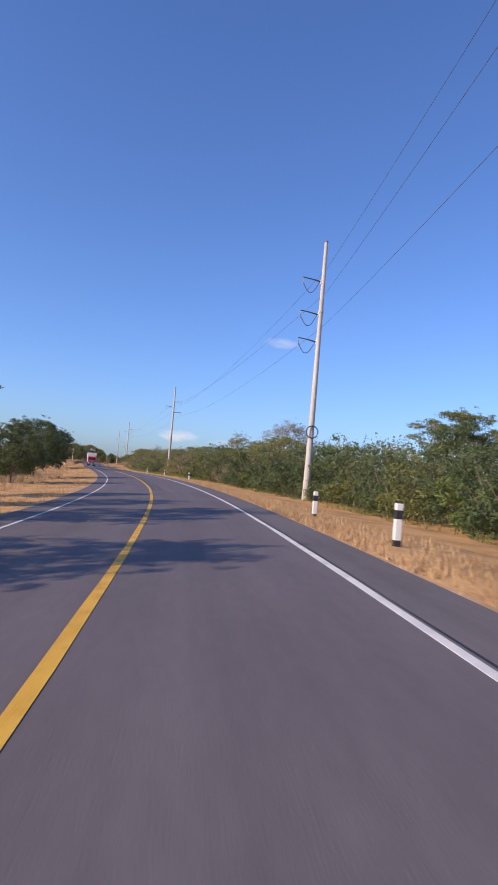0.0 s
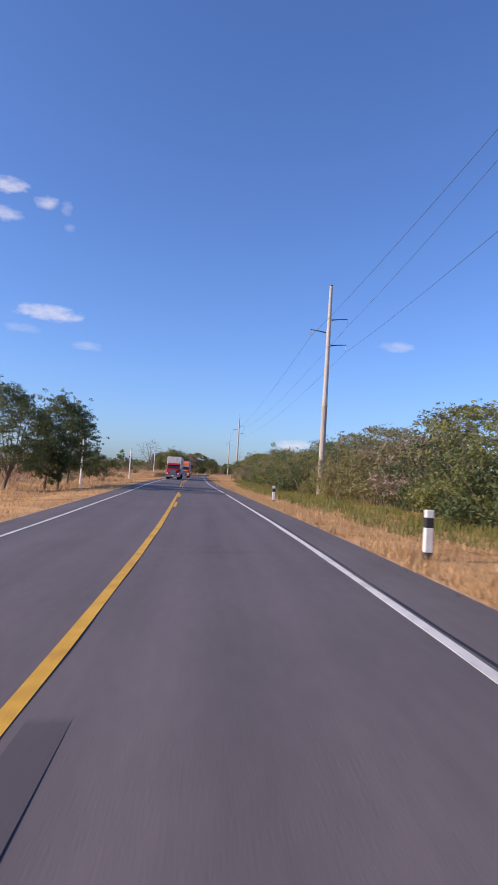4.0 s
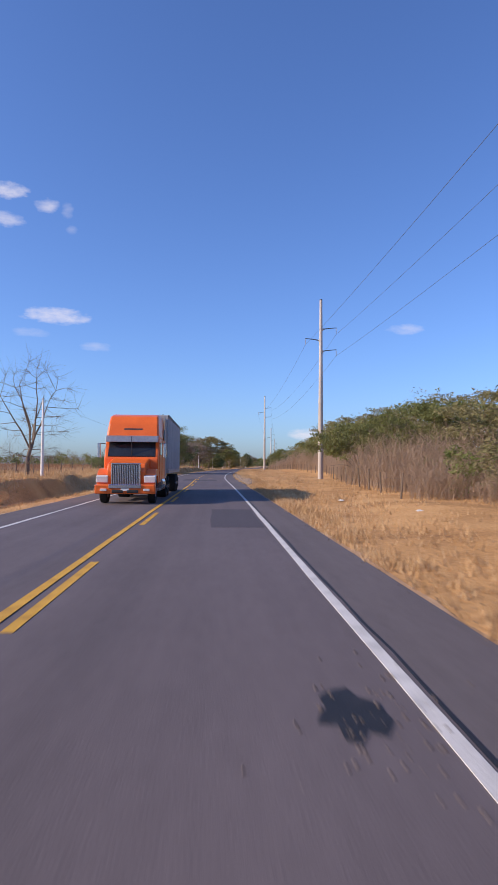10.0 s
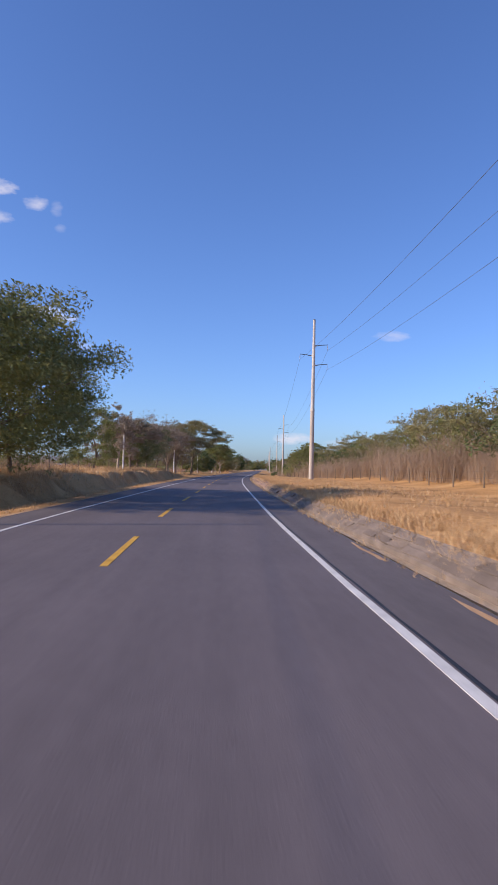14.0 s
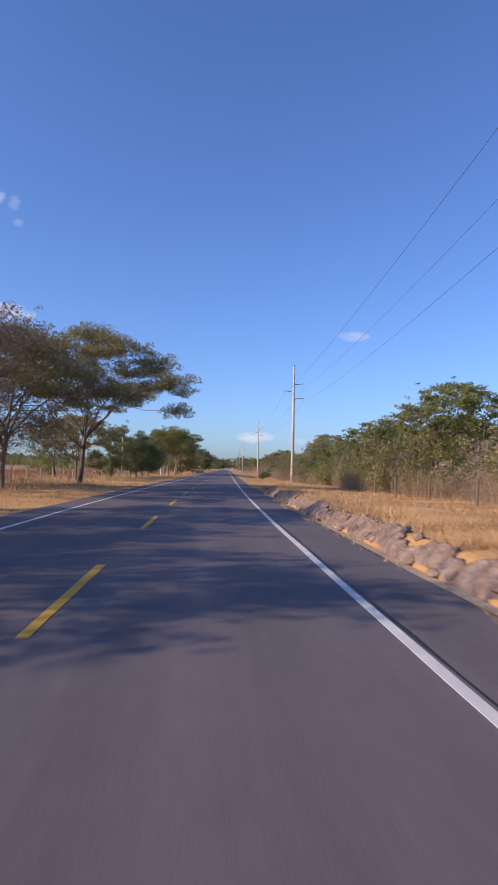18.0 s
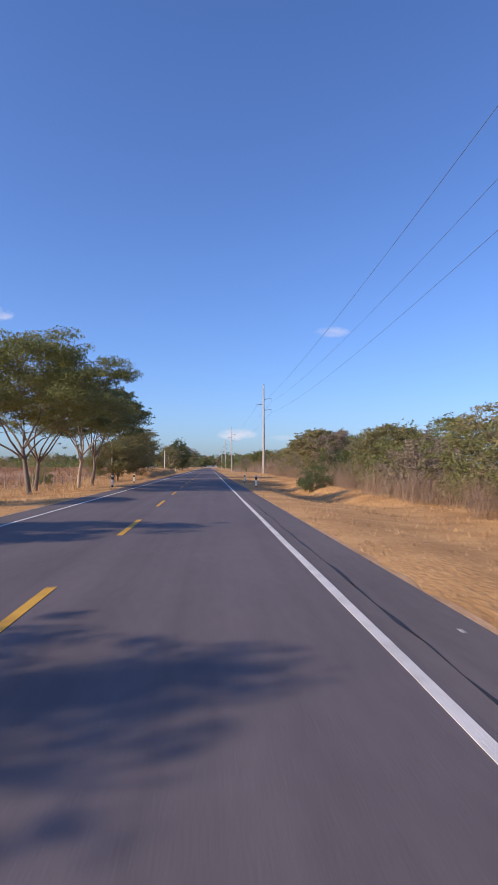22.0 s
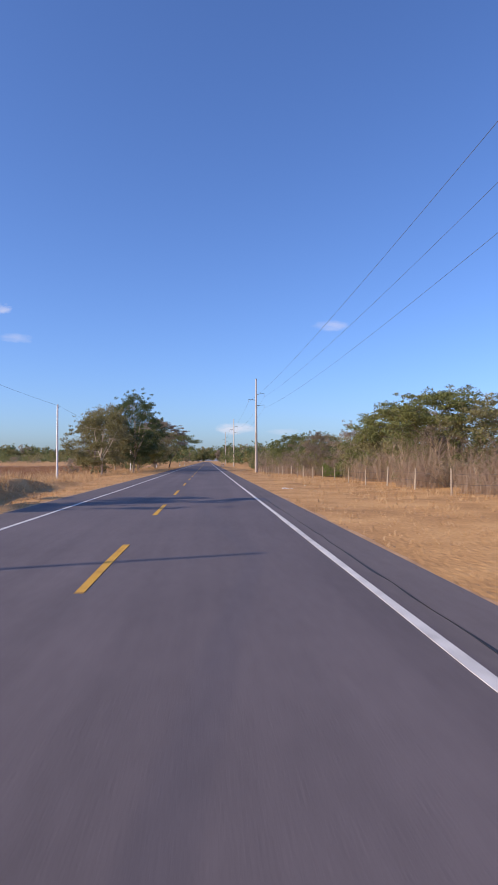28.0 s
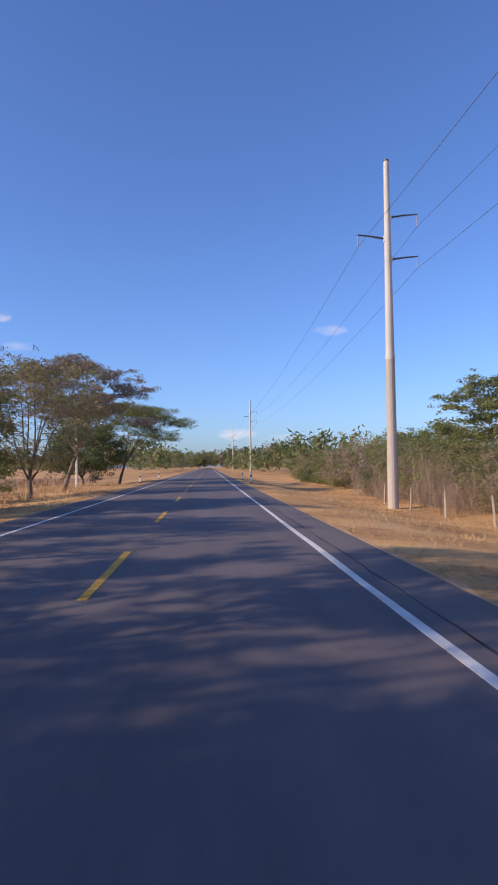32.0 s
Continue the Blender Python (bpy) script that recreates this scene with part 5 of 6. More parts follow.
def build_posts():
    for o, y, h in POSTS:
        root = new("utility_post")
        part("shaft", tube([(0, 0, -0.4), (0, 0, h)], [0.11, 0.075], 10), M_WHITE_PAINT, root)
        part("cap", tube([(0, 0, h), (0, 0, h + 0.05)], [0.085, 0.07], 8), M_CONCRETE, root)
        part("hook", tube([(0.07, 0, h - 0.25), (0.16, 0, h - 0.2), (0.17, 0, h - 0.1)], [0.015] * 3, 5), M_STEEL, root)
        root.matrix_basis = Matrix.Translation(here(o, y, 0.03)) @ Matrix.Rotation(radians(heading(y)), 4, 'Z')
        tagged(root, "thin white-painted concrete utility post", "utility post", "utility posts")
    for (o0, y0, h0), (o1, y1, h1) in zip(POSTS[:12], POSTS[1:12]):
        a, b = here(o0, y0) + Vector((0.16, 0, h0 - 0.12)), here(o1, y1) + Vector((0.16, 0, h1 - 0.12))
        pts = []
        for i in range(13):
            u = i / 12
            p = a.lerp(b, u)
            p.z -= 4 * 0.5 * u * (1 - u)
            pts.append(p)
        tagged(part("overhead_wire", tube(pts, [0.008] * 13, 4), M_CABLE), "thin wire between white utility posts", "wire", "overhead wires")


build_posts()

# delineators: short white posts with a black band
MARKERS = ((5.75, 13.2, 0.95), (5.9, 21.7, 0.95), (5.35, 69.0, 0.95), (5.5, 95.5, 0.95), (5.6, 119, 0.95), (5.6, 536.4, 0.95), (5.6, 552.2, 0.9), (-5.9, 553.2, 0.95), (-5.8, 538.1, 0.95), (-5.7, 791.6, 0.95), (5.4, 785.0, 0.95), (5.4, 800, 0.95), (-5.3, 811.0, 0.95))


def build_markers():
    root = new("delineator_post")
    part("shaft", box((0.15, 0.15, 0.84), (0, 0, 0.22), 0.012), M_WHITE_PAINT, root)
    part("band", box((0.156, 0.156, 0.2), (0, 0, 0.74), 0.012), M_BLACK_PAINT, root, "black painted band")
    part("foot", box((0.154, 0.154, 0.2), (0, 0, 0.06), 0.012), M_BLACK_PAINT, root, "black foot")
    part("top", box((0.15, 0.15, 0.16), (0, 0, 0.92), 0.014), M_WHITE_PAINT, root)
    tagged(root, "short white concrete delineator post with black band", "delineator", "delineator posts")
    for i, (o, y, h) in enumerate(MARKERS):
        m = Matrix.Translation(here(o, y, 0.0)) @ Matrix.Rotation(radians(heading(y)), 4, 'Z')
        ob = root if i == 0 else copy_thing(root, m)
        ob.matrix_basis = m
        ob.scale = (1, 1, h)


build_markers()


# ---- trucks ----
def make_wheel(parent, x, y, z, r=0.52, w=0.3):
    bm = bmesh.new()
    prof = ((-w / 2, r * 0.6), (-w / 2, r * 0.93), (-w / 2 + 0.04, r), (w / 2 - 0.04, r), (w / 2, r * 0.93), (w / 2, r * 0.6))
    n = 28
    rings = [[bm.verts.new((x + px, y + pr * math.cos(a), z + pr * math.sin(a))) for px, pr in prof] for a in (2 * math.pi * k / n for k in range(n))]
    for k in range(n):
        r0, r1 = rings[k], rings[(k + 1) % n]
        for j in range(len(prof) - 1):
            bm.faces.new((r0[j], r0[j + 1], r1[j + 1], r1[j]))
        bm.faces.new((r0[-1], r0[0], r1[0], r1[-1]))
    wheel = part("wheel", bm, M_RUBBER, parent, smooth=False)
    part("rim", tube([(x - w * 0.42, y, z), (x + w * 0.42, y, z)], [r * 0.6, r * 0.6], 20), M_STEEL, wheel)
    part("hub", tube([(x - w * 0.55, y, z), (x + w * 0.55, y, z)], [r * 0.22, r * 0.22], 12), M_CHROME, wheel)
    return wheel


def make_truck(label, paint, box_len, box_mat, box_front, ribbed, front_y, centre_o, tall_roof):
    """A bonneted lorry with its trailer: front at y = 0 facing -y, built along +y."""
    root = new("articulated_lorry")
    # bonnet and cab
    part("bonnet", prism([(0.35, 0.75), (0.3, 1.35), (0.45, 1.62), (1.9, 1.88), (1.9, 0.8), (1.3, 0.8)], -0.78, 0.78, bevel=0.05), paint, root)
    for s in (-1, 1):
        part("fender", prism([(0.3, 0.72), (0.35, 1.2), (0.7, 1.42), (1.45, 1.42), (1.75, 1.15), (1.85, 0.8), (1.62, 0.8), (1.45, 1.12), (0.85, 1.12), (0.65, 0.75)], s * 0.72, s * 1.17, bevel=0.03), paint, root)
        part("headlight", box((0.3, 0.1, 0.22), (s * 0.94, 0.3, 1.02), 0.03), M_LAMP, root, "clear headlight")
        part("turn_signal", box((0.1, 0.08, 0.2), (s * 1.13, 0.33, 1.02), 0.02), M_AMBER, root, "amber turn signal")
    grille = part("grille", box((1.1, 0.08, 0.86), (0, 0.28, 1.18), 0.03), M_DARKSTEEL, root, "chrome slatted grille")
    if tall_roof:
        for zz in (0.74, 1.62):
            part("grille_frame", box((1.16, 0.1, 0.06), (0, 0.24, zz), 0.015), M_CHROME, grille)
        for s in (-1, 1):
            part("grille_frame", box((0.06, 0.1, 0.94), (s * 0.56, 0.24, 1.18), 0.015), M_CHROME, grille)
            part("air_intake", box((0.45, 0.05, 0.12), (s * 0.3, -0.02, 0.52), 0.02), M_BLACK_PAINT, root, "dark intake in the bumper")
            part("side_fairing", prism([(3.65, 0.45), (3.65, 0.8), (5.35, 0.8), (5.35, 0.45)], s * 1.05, s * 1.16, bevel=0.03), paint, root)
        part("roof_sign", box((0.8, 0.03, 0.1), (0, 2.315, 3.13), 0.005), M_DARKSTEEL, root, "dark lettering bar on the roof fairing")
    for k in range(15):
        part("slat", box((0.035, 0.04, 0.8), (-0.49 + k * 0.07, 0.23, 1.18)), M_CHROME, grille)
    part("bumper", prism([(0.0, 0.42), (-0.02, 0.78), (0.3, 0.8), (0.38, 0.42)], -1.2, 1.2, bevel=0.04), paint if tall_roof else M_CHROME, root, "painted front bumper" if tall_roof else "chrome front bumper")
    part("number_plate", box((0.32, 0.02, 0.16), (0, -0.03, 0.62)), M_WHITE_PAINT, root)
    ch = 2.75
    part("cab", prism([(1.75, 0.8), (1.75, 1.85), (2.25, ch), (3.6, ch), (3.6, 0.8)], -1.15, 1.15, bevel=0.05), paint, root)
    ws = part("windscreen", prism([(1.80, 1.93), (2.2, 2.62), (2.19, 2.64), (1.77, 1.95)], -1.0, 1.0), M_GLASS, root, "dark sloping windscreen")
    if not tall_roof:
        part("visor", prism([(2.1, 2.66), (1.95, 2.56), (1.97, 2.54), (2.2, 2.62)], -1.08, 1.08), paint, root)
    part("mirror_bar", box((0.03, 0.03, 1.0), (0, 1.8, 2.3)), M_BLACK_PAINT, ws)
    if tall_roof:
        fairing = prism([(2.15, ch - 0.03), (2.42, 3.42), (2.7, 3.74), (3.3, 3.86), (5.4, 3.88), (5.4, ch - 0.03)], -1.15, 1.15, bevel=0.09)
        for v in fairing.verts:
            v.co.x *= 1 - 0.1 * max(0.0, v.co.z - ch) / 1.25
        part("roof_fairing", fairing, paint, root)
        part("sun_visor", prism([(2.08, 2.6), (1.86, 2.56), (1.9, 2.82), (2.2, 2.86)], -1.12, 1.12, bevel=0.02), M_STEEL, root, "silver sun visor")
        for s in (-1, 1):
            part("side_extender", box((0.04, 0.7, 2.9), (s * 1.17, 5.35, 2.4), 0.015), M_STEEL, root, "silver side extender")
            part("big_headlight", prism([(0.22, 0.86), (0.2, 1.12), (0.55, 1.22), (0.6, 0.9)], s * 0.72, s * 1.19, bevel=0.03), M_LAMP, root, "clear slanted headlight")
            part("fog_lamp", box((0.26, 0.04, 0.1), (s * 0.85, -0.03, 0.58), 0.02), M_LAMP, root, "clear fog lamp")
        part("bumper_bar", box((1.3, 0.05, 0.16), (0, -0.03, 0.72), 0.02), M_CHROME, root, "chrome bar across the bumper")
        part("sleeper", prism([(3.58, 0.8), (3.58, ch), (5.4, ch), (5.4, 0.8)], -1.17, 1.17, bevel=0.04), paint, root)
        for s in (-1, 1):
            part("sleeper_window", box((0.02, 0.45, 0.5), (s * 1.172, 4.5, 3.0), 0.008), M_GLASS, root)
        cab_end = 5.4
    else:
        part("roof_cap", prism([(2.3, ch - 0.03), (2.5, ch + 0.12), (3.5, ch + 0.12), (3.6, ch - 0.03)], -1.05, 1.05, bevel=0.04), paint, root)
        cab_end = 3.6
    for k in range(5):
        part("marker_lamp", box((0.1, 0.08, 0.05), (-0.8 + 0.4 * k, 2.36, ch + (0.0 if not tall_roof else 0.1) + 0.05), 0.01), M_AMBER, root, "amber roof lamp")
    for s in (-1, 1):
        part("door", box((0.02, 1.0, 1.75), (s * 1.158, 2.85, 1.75), 0.008), paint, root)
        part("side_window", box((0.02, 0.8, 0.55), (s * 1.17, 2.85, 2.3), 0.008), M_GLASS, root)
        part("mirror", box((0.14, 0.1, 0.62), (s * 1.42, 2.0, 2.2), 0.02), M_CHROME, root, "tall wing mirror")
        part("mirror_arm", tube([(s * 1.16, 2.1, 2.5), (s * 1.42, 2.0, 2.5)], [0.02, 0.02], 6), M_DARKSTEEL, root)
        part("step", box((0.35, 0.7, 0.08), (s * 1.0, 2.6, 0.5), 0.02), M_STEEL, root)
        part("fuel_tank", tube([(s * 0.95, 3.2, 0.72), (s * 0.95, 4.6, 0.72)], [0.32, 0.32], 16), M_CHROME, root)
        part("exhaust_stack", tube([(s * 1.0, cab_end + 0.12, 0.9), (s * 1.0, cab_end + 0.12, 3.3)], [0.08, 0.07], 10), M_CHROME, root)
        make_wheel(root, s * 0.98, 1.12, 0.52)
    part("chassis", box((0.85, cab_end + 2.6, 0.24), (0, (cab_end + 3.2) / 2, 0.88), 0.02), M_DARKSTEEL, root)
    ty = cab_end + 0.75
    for yy in (ty, ty + 1.3):
        for s in (-1, 1):
            make_wheel(root, s * 0.9, yy, 0.52, w=0.56)
    # trailer
    b0 = cab_end + 0.35 if not tall_roof else cab_end + 0.3
    b1 = b0 + box_len
    zt = 4.05
    trailer = part("trailer_box", box((2.56, box_len, zt - 1.18), (0, (b0 + b1) / 2, (zt + 1.18) / 2), 0.025), box_mat, root, "silver box of the trailer")
    part("front_panel", box((2.5, 0.03, zt - 1.3), (0, b0 - 0.012, (zt + 1.24) / 2), 0.01), box_front, root)
    for s in (-1, 1):
        part("top_rail", box((0.05, box_len, 0.12), (s * 1.285, (b0 + b1) / 2, zt - 0.05), 0.01), M_DARKSTEEL, root)
        part("bottom_rail", box((0.05, box_len, 0.16), (s * 1.285, (b0 + b1) / 2, 1.26), 0.01), M_STEEL, root)
        if ribbed:
            n = int(box_len / 0.28)
            for k in range(n):
                part("rib", box((0.05, 0.12, zt - 1.55), (s * 1.29, b0 + 0.2 + k * (box_len - 0.4) / (n - 1), (zt + 1.22) / 2), 0.012), box_mat, trailer)
        else:
            for k in range(26):
                part("rib", box((0.011, box_len - 0.1, 0.06), (s * 1.284, (b0 + b1) / 2, 1.42 + k * 0.1), 0.008), box_mat, trailer)
            for k in range(3):
                part("post", box((0.03, 0.05, zt - 1.5), (s * 1.286, b0 + 0.3 + k * (box_len - 0.6) / 2, (zt + 1.22) / 2)), box_mat, trailer)
    part("rear_door", box((2.4, 0.04, zt - 1.4), (0, b1 + 0.012, (zt + 1.25) / 2), 0.01), box_mat, root)
    part("trailer_chassis", box((1.0, box_len - 1.0, 0.22), (0, (b0 + b1) / 2, 1.06), 0.02), M_DARKSTEEL, root)
    for s in (-1, 1):
        part("landing_leg", box((0.12, 0.12, 0.75), (s * 0.75, b0 + 2.7, 0.78), 0.01), M_DARKSTEEL, root)
        part("mud_flap", box((0.6, 0.02, 0.6), (s * 0.95, b1 - 0.3, 0.55)), M_RUBBER, root)
    part("rear_guard", box((2.2, 0.1, 0.12), (0, b1 - 0.05, 0.58), 0.02), M_DARKSTEEL, root)
    for yy in (b1 - 2.2, b1 - 0.95):
        for s in (-1, 1):
            make_wheel(root, s * 0.95, yy, 0.52, w=0.56)
    x, y = at(centre_o, front_y)
    root.matrix_basis = Matrix.Translation((float(x), float(y), float(road_z(centre_o, front_y)) + 0.005)) @ Matrix.Rotation(radians(heading(front_y + 8)), 4, 'Z')
    tagged(root, label, "truck", "lorries in the oncoming lane")
    return root


make_truck("red bonneted lorry towing a long silver box trailer", M_RED, 14.6, M_BOX, M_BOXFRONT, False, 191.5, -2.4, False)
make_truck("orange sleeper-cab lorry towing a ribbed grey container", M_ORANGE, 9.5, M_CONTAINER, M_CONTAINER, True, 234.5, -1.5, True)


# ---- stone-lined bank along the right shoulder ----
def stone_mesh(seed):
    """A flat face stone of a mortared bank, about one unit each way."""
    rnd = np.random.RandomState(seed)
    bm = box((0.95, 0.95, 1.0), (0, 0, 0), 0.12)
    for v in bm.verts:
        v.co.x += rnd.randn() * 0.05 + 0.08 * v.co.y * (seed % 3 - 1)
        v.co.y += rnd.randn() * 0.05 + 0.1 * v.co.x * (seed % 2 - 0.5)
        v.co.z += rnd.randn() * 0.1
    me = bpy.data.meshes.new("stone")
    bm.to_mesh(me)
    bm.free()
    me.materials.append(M_STONE)
    return me


def boulder_mesh(seed):
    """A rounded uneven boulder, about one unit each way."""
    rnd = np.random.RandomState(seed)
    bm = bmesh.new()
    bmesh.ops.create_icosphere(bm, subdivisions=1, radius=0.55)
    for v in bm.verts:
        v.co *= 0.8 + 0.4 * rnd.rand()
    me = bpy.data.meshes.new("boulder")
    bm.to_mesh(me)
    bm.free()
    me.shade_smooth()
    me.materials.append(M_ROCKEARTH)
    return me


def build_earth_bank():
    """A low bank of pinkish earth and half-bared rock, washed into lumps and gullies."""
    rnd = np.random.RandomState(77)
    ys, us = np.arange(351.6, 442.9, 0.13), np.linspace(0, 1, 11)
    width = 0.56 + 0.2 * np.sin(ys * 0.71) + 0.14 * np.sin(ys * 2.3 + 1.0) + 0.05 * rnd.randn(len(ys))
    toe = 5.15 + 0.03 * np.sin(ys * 1.9) + 0.012 * rnd.randn(len(ys))
    O = toe[:, None] + us[None] * width[:, None]
    Y = np.repeat(ys[:, None], len(us), 1)
    rise = np.zeros_like(O)
    for _ in range(900):
        co, cy, r = 5.1 + 0.95 * rnd.rand(), 352 + 90.5 * rnd.rand(), 0.1 + 0.24 * rnd.rand() ** 1.6
        k = np.searchsorted(ys, (cy - 2 * r, cy + 2 * r))
        d = ((O[k[0]:k[1]] - co) / r) ** 2 + ((Y[k[0]:k[1]] - cy) / (r * 1.5)) ** 2
        rise[k[0]:k[1]] = np.maximum(rise[k[0]:k[1]], r * 0.36 * np.sqrt(np.clip(1 - d, 0, 1)))
    gully = np.clip(np.sin(ys * 1.27 + 2 * np.sin(ys * 0.37)) - 0.75, 0, 1)[:, None] * 0.5
    fade = np.clip(us / 0.12, 0, 1) * np.clip((1 - us) / 0.22, 0, 1)
    Z = ground_z(np.maximum(O, 5.18), Y) + 0.02 + (rise - 0.01 - gully * 0.5 + 0.014 * rnd.randn(*O.shape)) * fade[None]
    Z = np.maximum(Z, ground_z(np.maximum(O, 5.18), Y) + 0.075)
    Z[:, 0] -= 0.16
    Z[:, -1] -= 0.08
    X, YY = at(O, Y)
    i = np.arange(O.size).reshape(O.shape)
    f = np.stack([i[:-1, :-1], i[:-1, 1:], i[1:, 1:], i[1:, :-1]], -1).reshape(-1, 4)
    ob = link_mesh("earth_bank", np.stack([X, YY, Z], -1).reshape(-1, 3), f, M_ROCKEARTH, smooth=True)
    return tagged(ob, "low eroded pinkish earth bank set with boulders along the shoulder", "bank", kind="structure")


def build_stones():
    earth = build_earth_bank()
    bed = strip("stone_kerb", 5.13, 5.62, 262.5, 352, 0.0, M_MORTAR, 2.5, wob=0.0, seed=9, label="low mortared stone bank along the shoulder", category="kerb",
                thick=0.16, zfun=lambda o, y: ground_z(np.maximum(o, 5.18), y) + 0.045)
    rnd = np.random.RandomState(21)
    meshes = [stone_mesh(900 + k) for k in range(6)]
    boulders = [boulder_mesh(950 + k) for k in range(6)]
    spots = []
    for o in (5.28, 5.49):
        y = 263.0
        while y < 441:
            slab = y < 352
            ln = 0.9 + 0.9 * rnd.rand() if slab else 0.18 + 0.36 * rnd.rand() ** 1.5
            spots.append((o + rnd.randn() * (0.012 if slab else 0.09), y + ln / 2, ln, (0.035 if slab else 0.075) * (0.5 + 0.9 * rnd.rand())))
            y += ln + (0.03 if slab else 0.9 * rnd.rand())
    spots.sort(key=lambda q: abs(q[1] - 400))

    def matrix(o, y, ln, rise):
        x, yy = at(o, y)
        slope = math.atan2(float(ground_z(5.66, y)) - float(ground_z(5.18, y)), 0.48)
        z = float(ground_z(5.18, y)) + math.tan(slope) * (o - 5.18) + 0.045
        turn = Euler((rnd.randn() * (0.03 if y < 352 else 0.16), -slope + rnd.randn() * (0.03 if y < 352 else 0.2), radians(heading(y)) + rnd.randn() * (0.02 if y < 352 else 0.3))).to_matrix().to_4x4()
        return Matrix.Translation((float(x), float(yy), z)) @ turn @ Matrix.Diagonal((0.21 if y < 352 else 0.24, ln, 2 * rise, 1))

    for q in spots[:300]:
        slab = q[1] < 352
        ob = new("stone" if slab else "boulder", (meshes if slab else boulders)[rnd.randint(0, 6)])
        ob.parent = bed if slab else earth
        ob.matrix_basis = matrix(*q)
    V, F, base = [], [], 0
    cache = [(np.array([v.co[:] for v in m.vertices]), [p.vertices[:] for p in m.polygons]) for m in meshes + boulders]
    for q in spots[300:]:
        v, f = cache[rnd.randint(0, 6) + (0 if q[1] < 352 else 6)]
        m = np.array(matrix(*q))
        V.append(v @ m[:3, :3].T + m[:3, 3])
        F += [tuple(i + base for i in p) for p in f]
        base += len(v)
    rest = link_mesh("stone_run", np.concatenate(V), F, M_STONE, bed)
    tagged(rest, kind="stuff")


build_stones()


# ---- loose gravel along the shoulder's edges ----
def build_gravel():
    rnd = np.random.RandomState(41)
    n = 9000
    side = np.where(rnd.rand(n) < 0.65, 1, -1)
    o = side * (4.5 + np.abs(rnd.randn(n)) * 0.22)
    y = rnd.rand(n) * 800 - 5
    x, yy = at(o, y)
    z = np.where(np.abs(o) < SHOULDER, road_z(o, y) - 0.004, ground_z(o, y))
    c = np.stack([x, yy, z], -1)
    r = 0.008 + 0.022 * rnd.rand(n, 1) ** 2
    base = np.array(((1, 0, -0.3), (-0.5, 0.87, -0.3), (-0.5, -0.87, -0.3), (0, 0, 0.8)))
    v = (c[:, None, :] + base[None] * r[:, None, :] * (0.6 + 0.8 * rnd.rand(n, 4, 1)))
    f = (np.arange(n) * 4)[:, None, None] + np.array(((0, 1, 3), (1, 2, 3), (2, 0, 3)))[None]
    tagged(link_mesh("gravel", v.reshape(-1, 3), f.reshape(-1, 3), M_STONE), "loose gravel along the shoulder edge", "gravel", kind="stuff")


build_gravel()


# ---- fences ----
def build_fence(side_o, y0, y1, step, seed, mat, label, h=1.25):
    rnd = np.random.RandomState(seed)
    root = new("fence")
    tagged(root, label, "fence", "roadside fences")
    prev = None
    for y in np.arange(y0, y1, step):
        o = side_o(y)
        p = here(o, y)
        lean = Vector((rnd.randn() * 0.05, rnd.randn() * 0.05, h * (0.9 + 0.2 * rnd.rand())))
        part("post", tube([p - Vector((0, 0, 0.2)), p + lean * 0.5, p + lean], [0.055, 0.05, 0.04], 6), mat, root)
        if prev is not None:
            for u in (0.45, 0.8):
                a, b = prev[0] + prev[1] * u, p + lean * u
                part("wire", tube([a, (a + b) / 2 - Vector((0, 0, 0.04)), b], [0.006] * 3, 3), M_DARKSTEEL, root)
        prev = (p, lean)


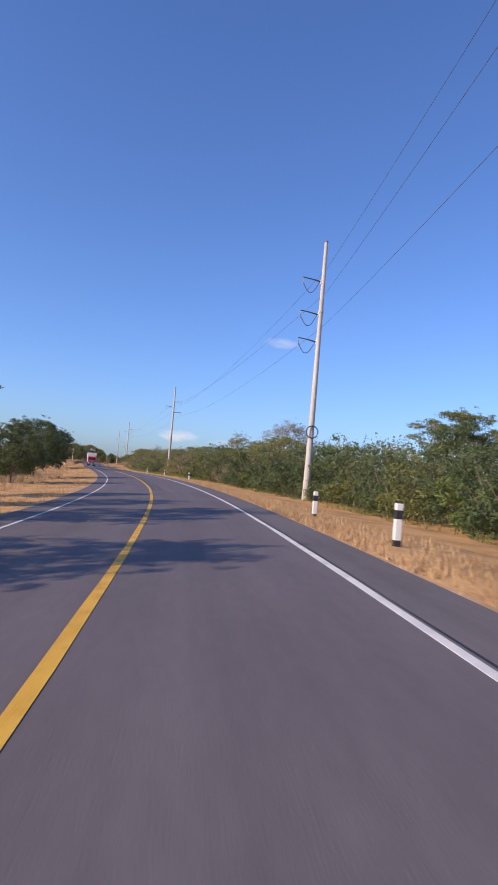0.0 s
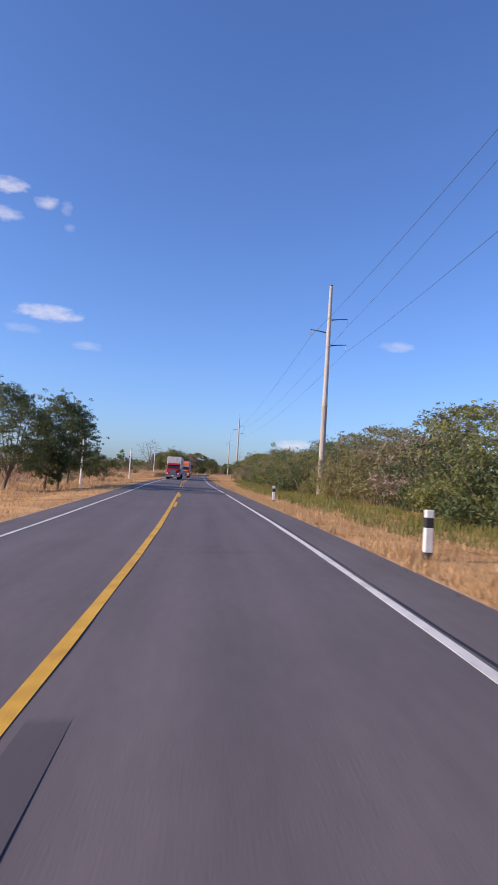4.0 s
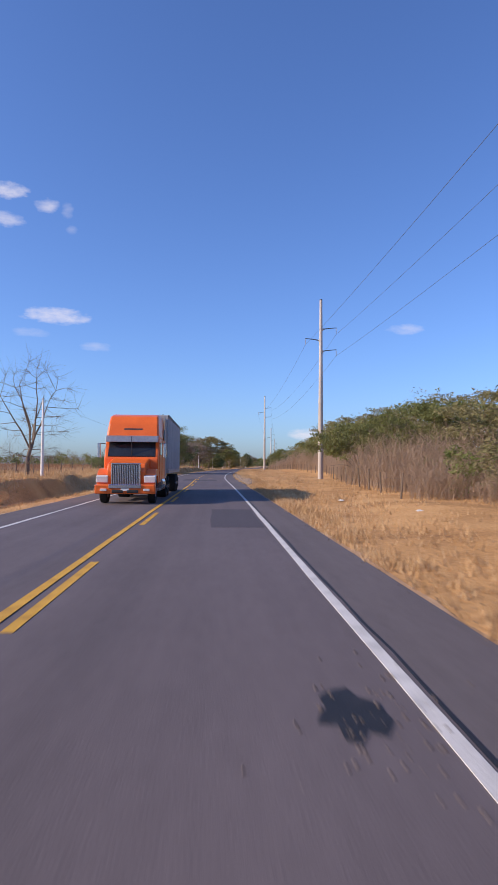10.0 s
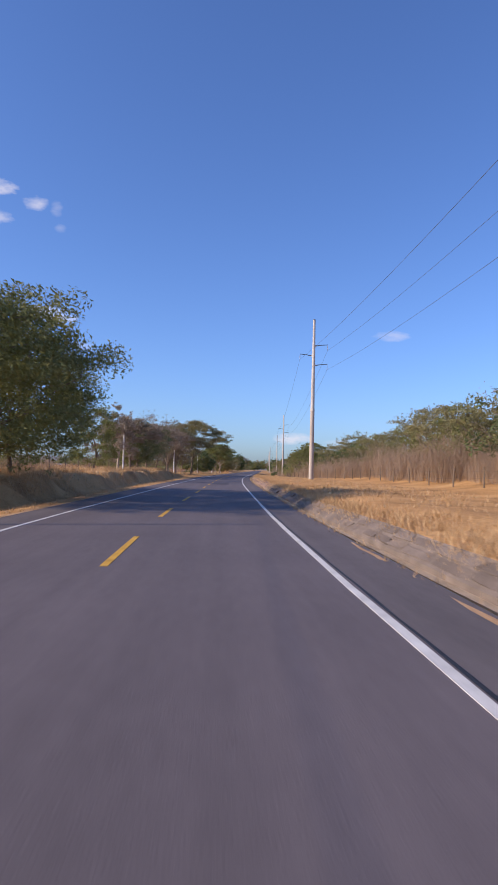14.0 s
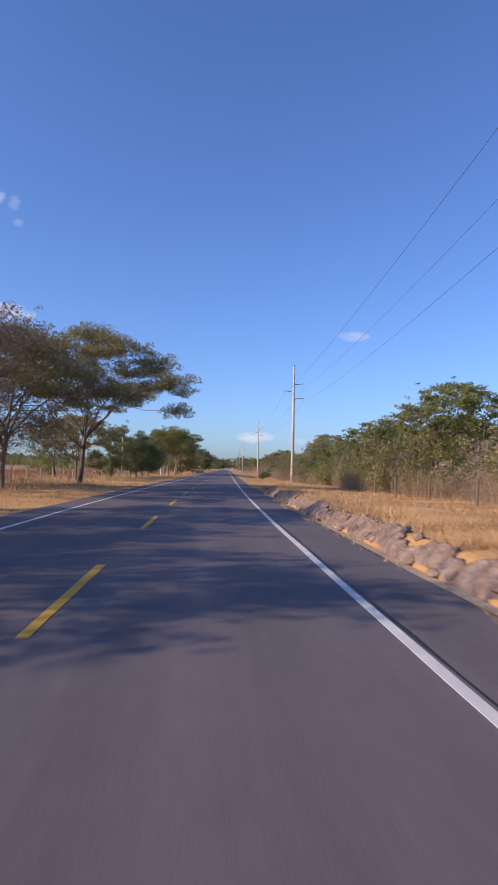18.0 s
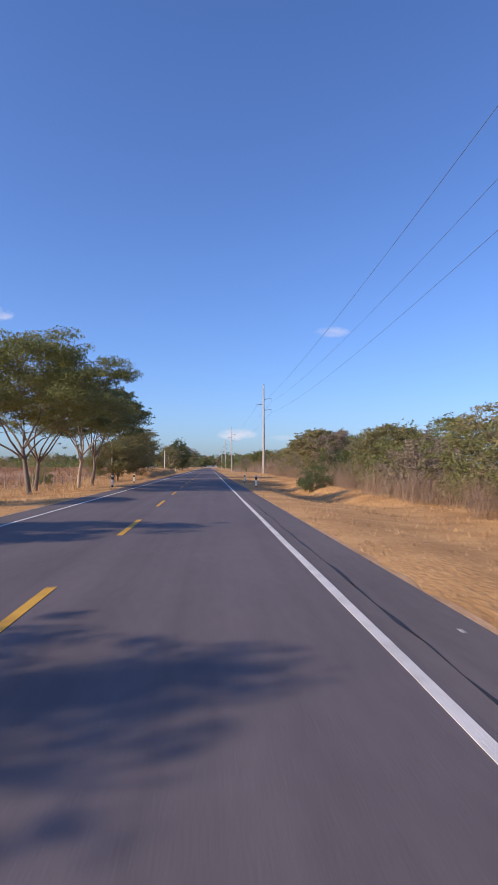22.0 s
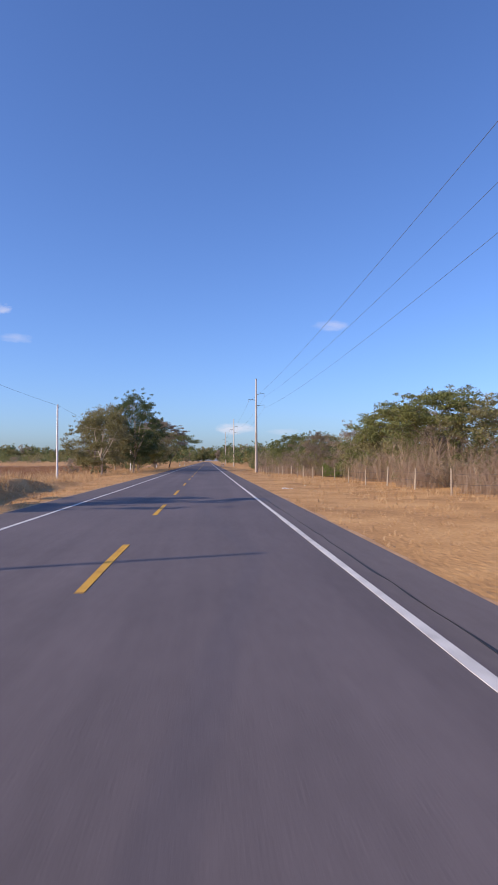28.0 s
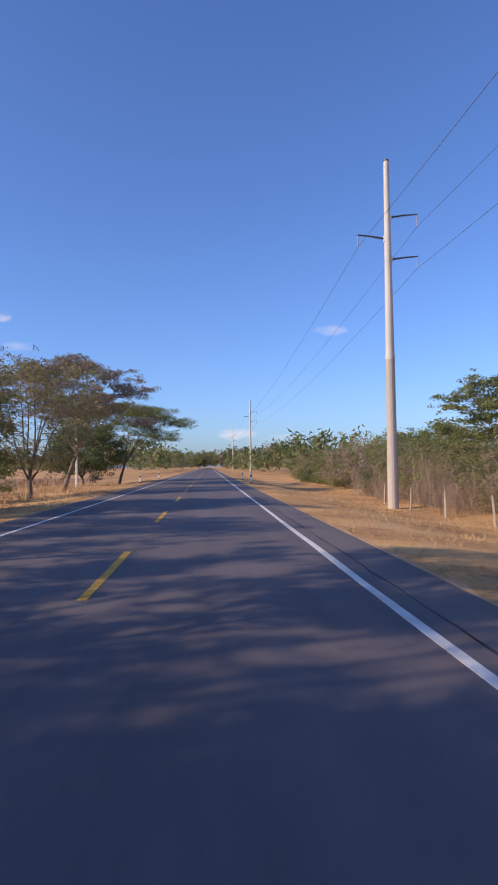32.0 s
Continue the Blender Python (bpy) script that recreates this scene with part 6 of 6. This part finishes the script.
build_fence(lambda y: float(np.interp(y, FRONT_Y, FRONT_O)) - 3.0, 236, 440, 5.0, 1, M_BARK, "wire fence on weathered wooden posts before the thicket")
build_fence(lambda y: float(np.interp(y, FRONT_Y, FRONT_O)) - 2.6, 600, 770, 5.0, 2, M_PALEBARK, "wire fence on pale wooden posts before the thicket")
build_fence(lambda y: -14.8, 440, 610, 4.0, 3, M_PALEBARK, "wire fence on pale wooden posts beside the field")
build_fence(lambda y: -13.8, 230, 420, 5.0, 4, M_BARK, "wire fence on weathered wooden posts beside the field")


# ---- litter on the verge ----
def build_litter():
    rnd = np.random.RandomState(8)
    for o, y, s in ((5.93, 666.0, 0.14), (6.07, 665.9, 0.11), (6.3, 665.8, 0.1), (7.9, 671, 0.05), (7.5, 236, 0.12), (8.6, 229, 0.14), (4.2, 158.0, 0.1), (4.3, 160.5, 0.08), (6.2, 205, 0.09), (4.25, 489.6, 0.025), (4.35, 494, 0.03)):
        bm = bmesh.new()
        bmesh.ops.create_icosphere(bm, subdivisions=2, radius=s)
        for v in bm.verts:
            v.co = v.co * (0.6 + 0.7 * rnd.rand())
            v.co.z *= 0.35
        ob = part("litter", bm, M_PAPER)
        x, yy = at(o, y)
        z = float(ground_z(o, y)) if o > SHOULDER else float(road_z(o, y)) - 0.012
        ob.location = (float(x), float(yy), z + s * 0.15)
        tagged(ob, "crumpled white scrap of litter on the roadside", "litter", "litter")


build_litter()


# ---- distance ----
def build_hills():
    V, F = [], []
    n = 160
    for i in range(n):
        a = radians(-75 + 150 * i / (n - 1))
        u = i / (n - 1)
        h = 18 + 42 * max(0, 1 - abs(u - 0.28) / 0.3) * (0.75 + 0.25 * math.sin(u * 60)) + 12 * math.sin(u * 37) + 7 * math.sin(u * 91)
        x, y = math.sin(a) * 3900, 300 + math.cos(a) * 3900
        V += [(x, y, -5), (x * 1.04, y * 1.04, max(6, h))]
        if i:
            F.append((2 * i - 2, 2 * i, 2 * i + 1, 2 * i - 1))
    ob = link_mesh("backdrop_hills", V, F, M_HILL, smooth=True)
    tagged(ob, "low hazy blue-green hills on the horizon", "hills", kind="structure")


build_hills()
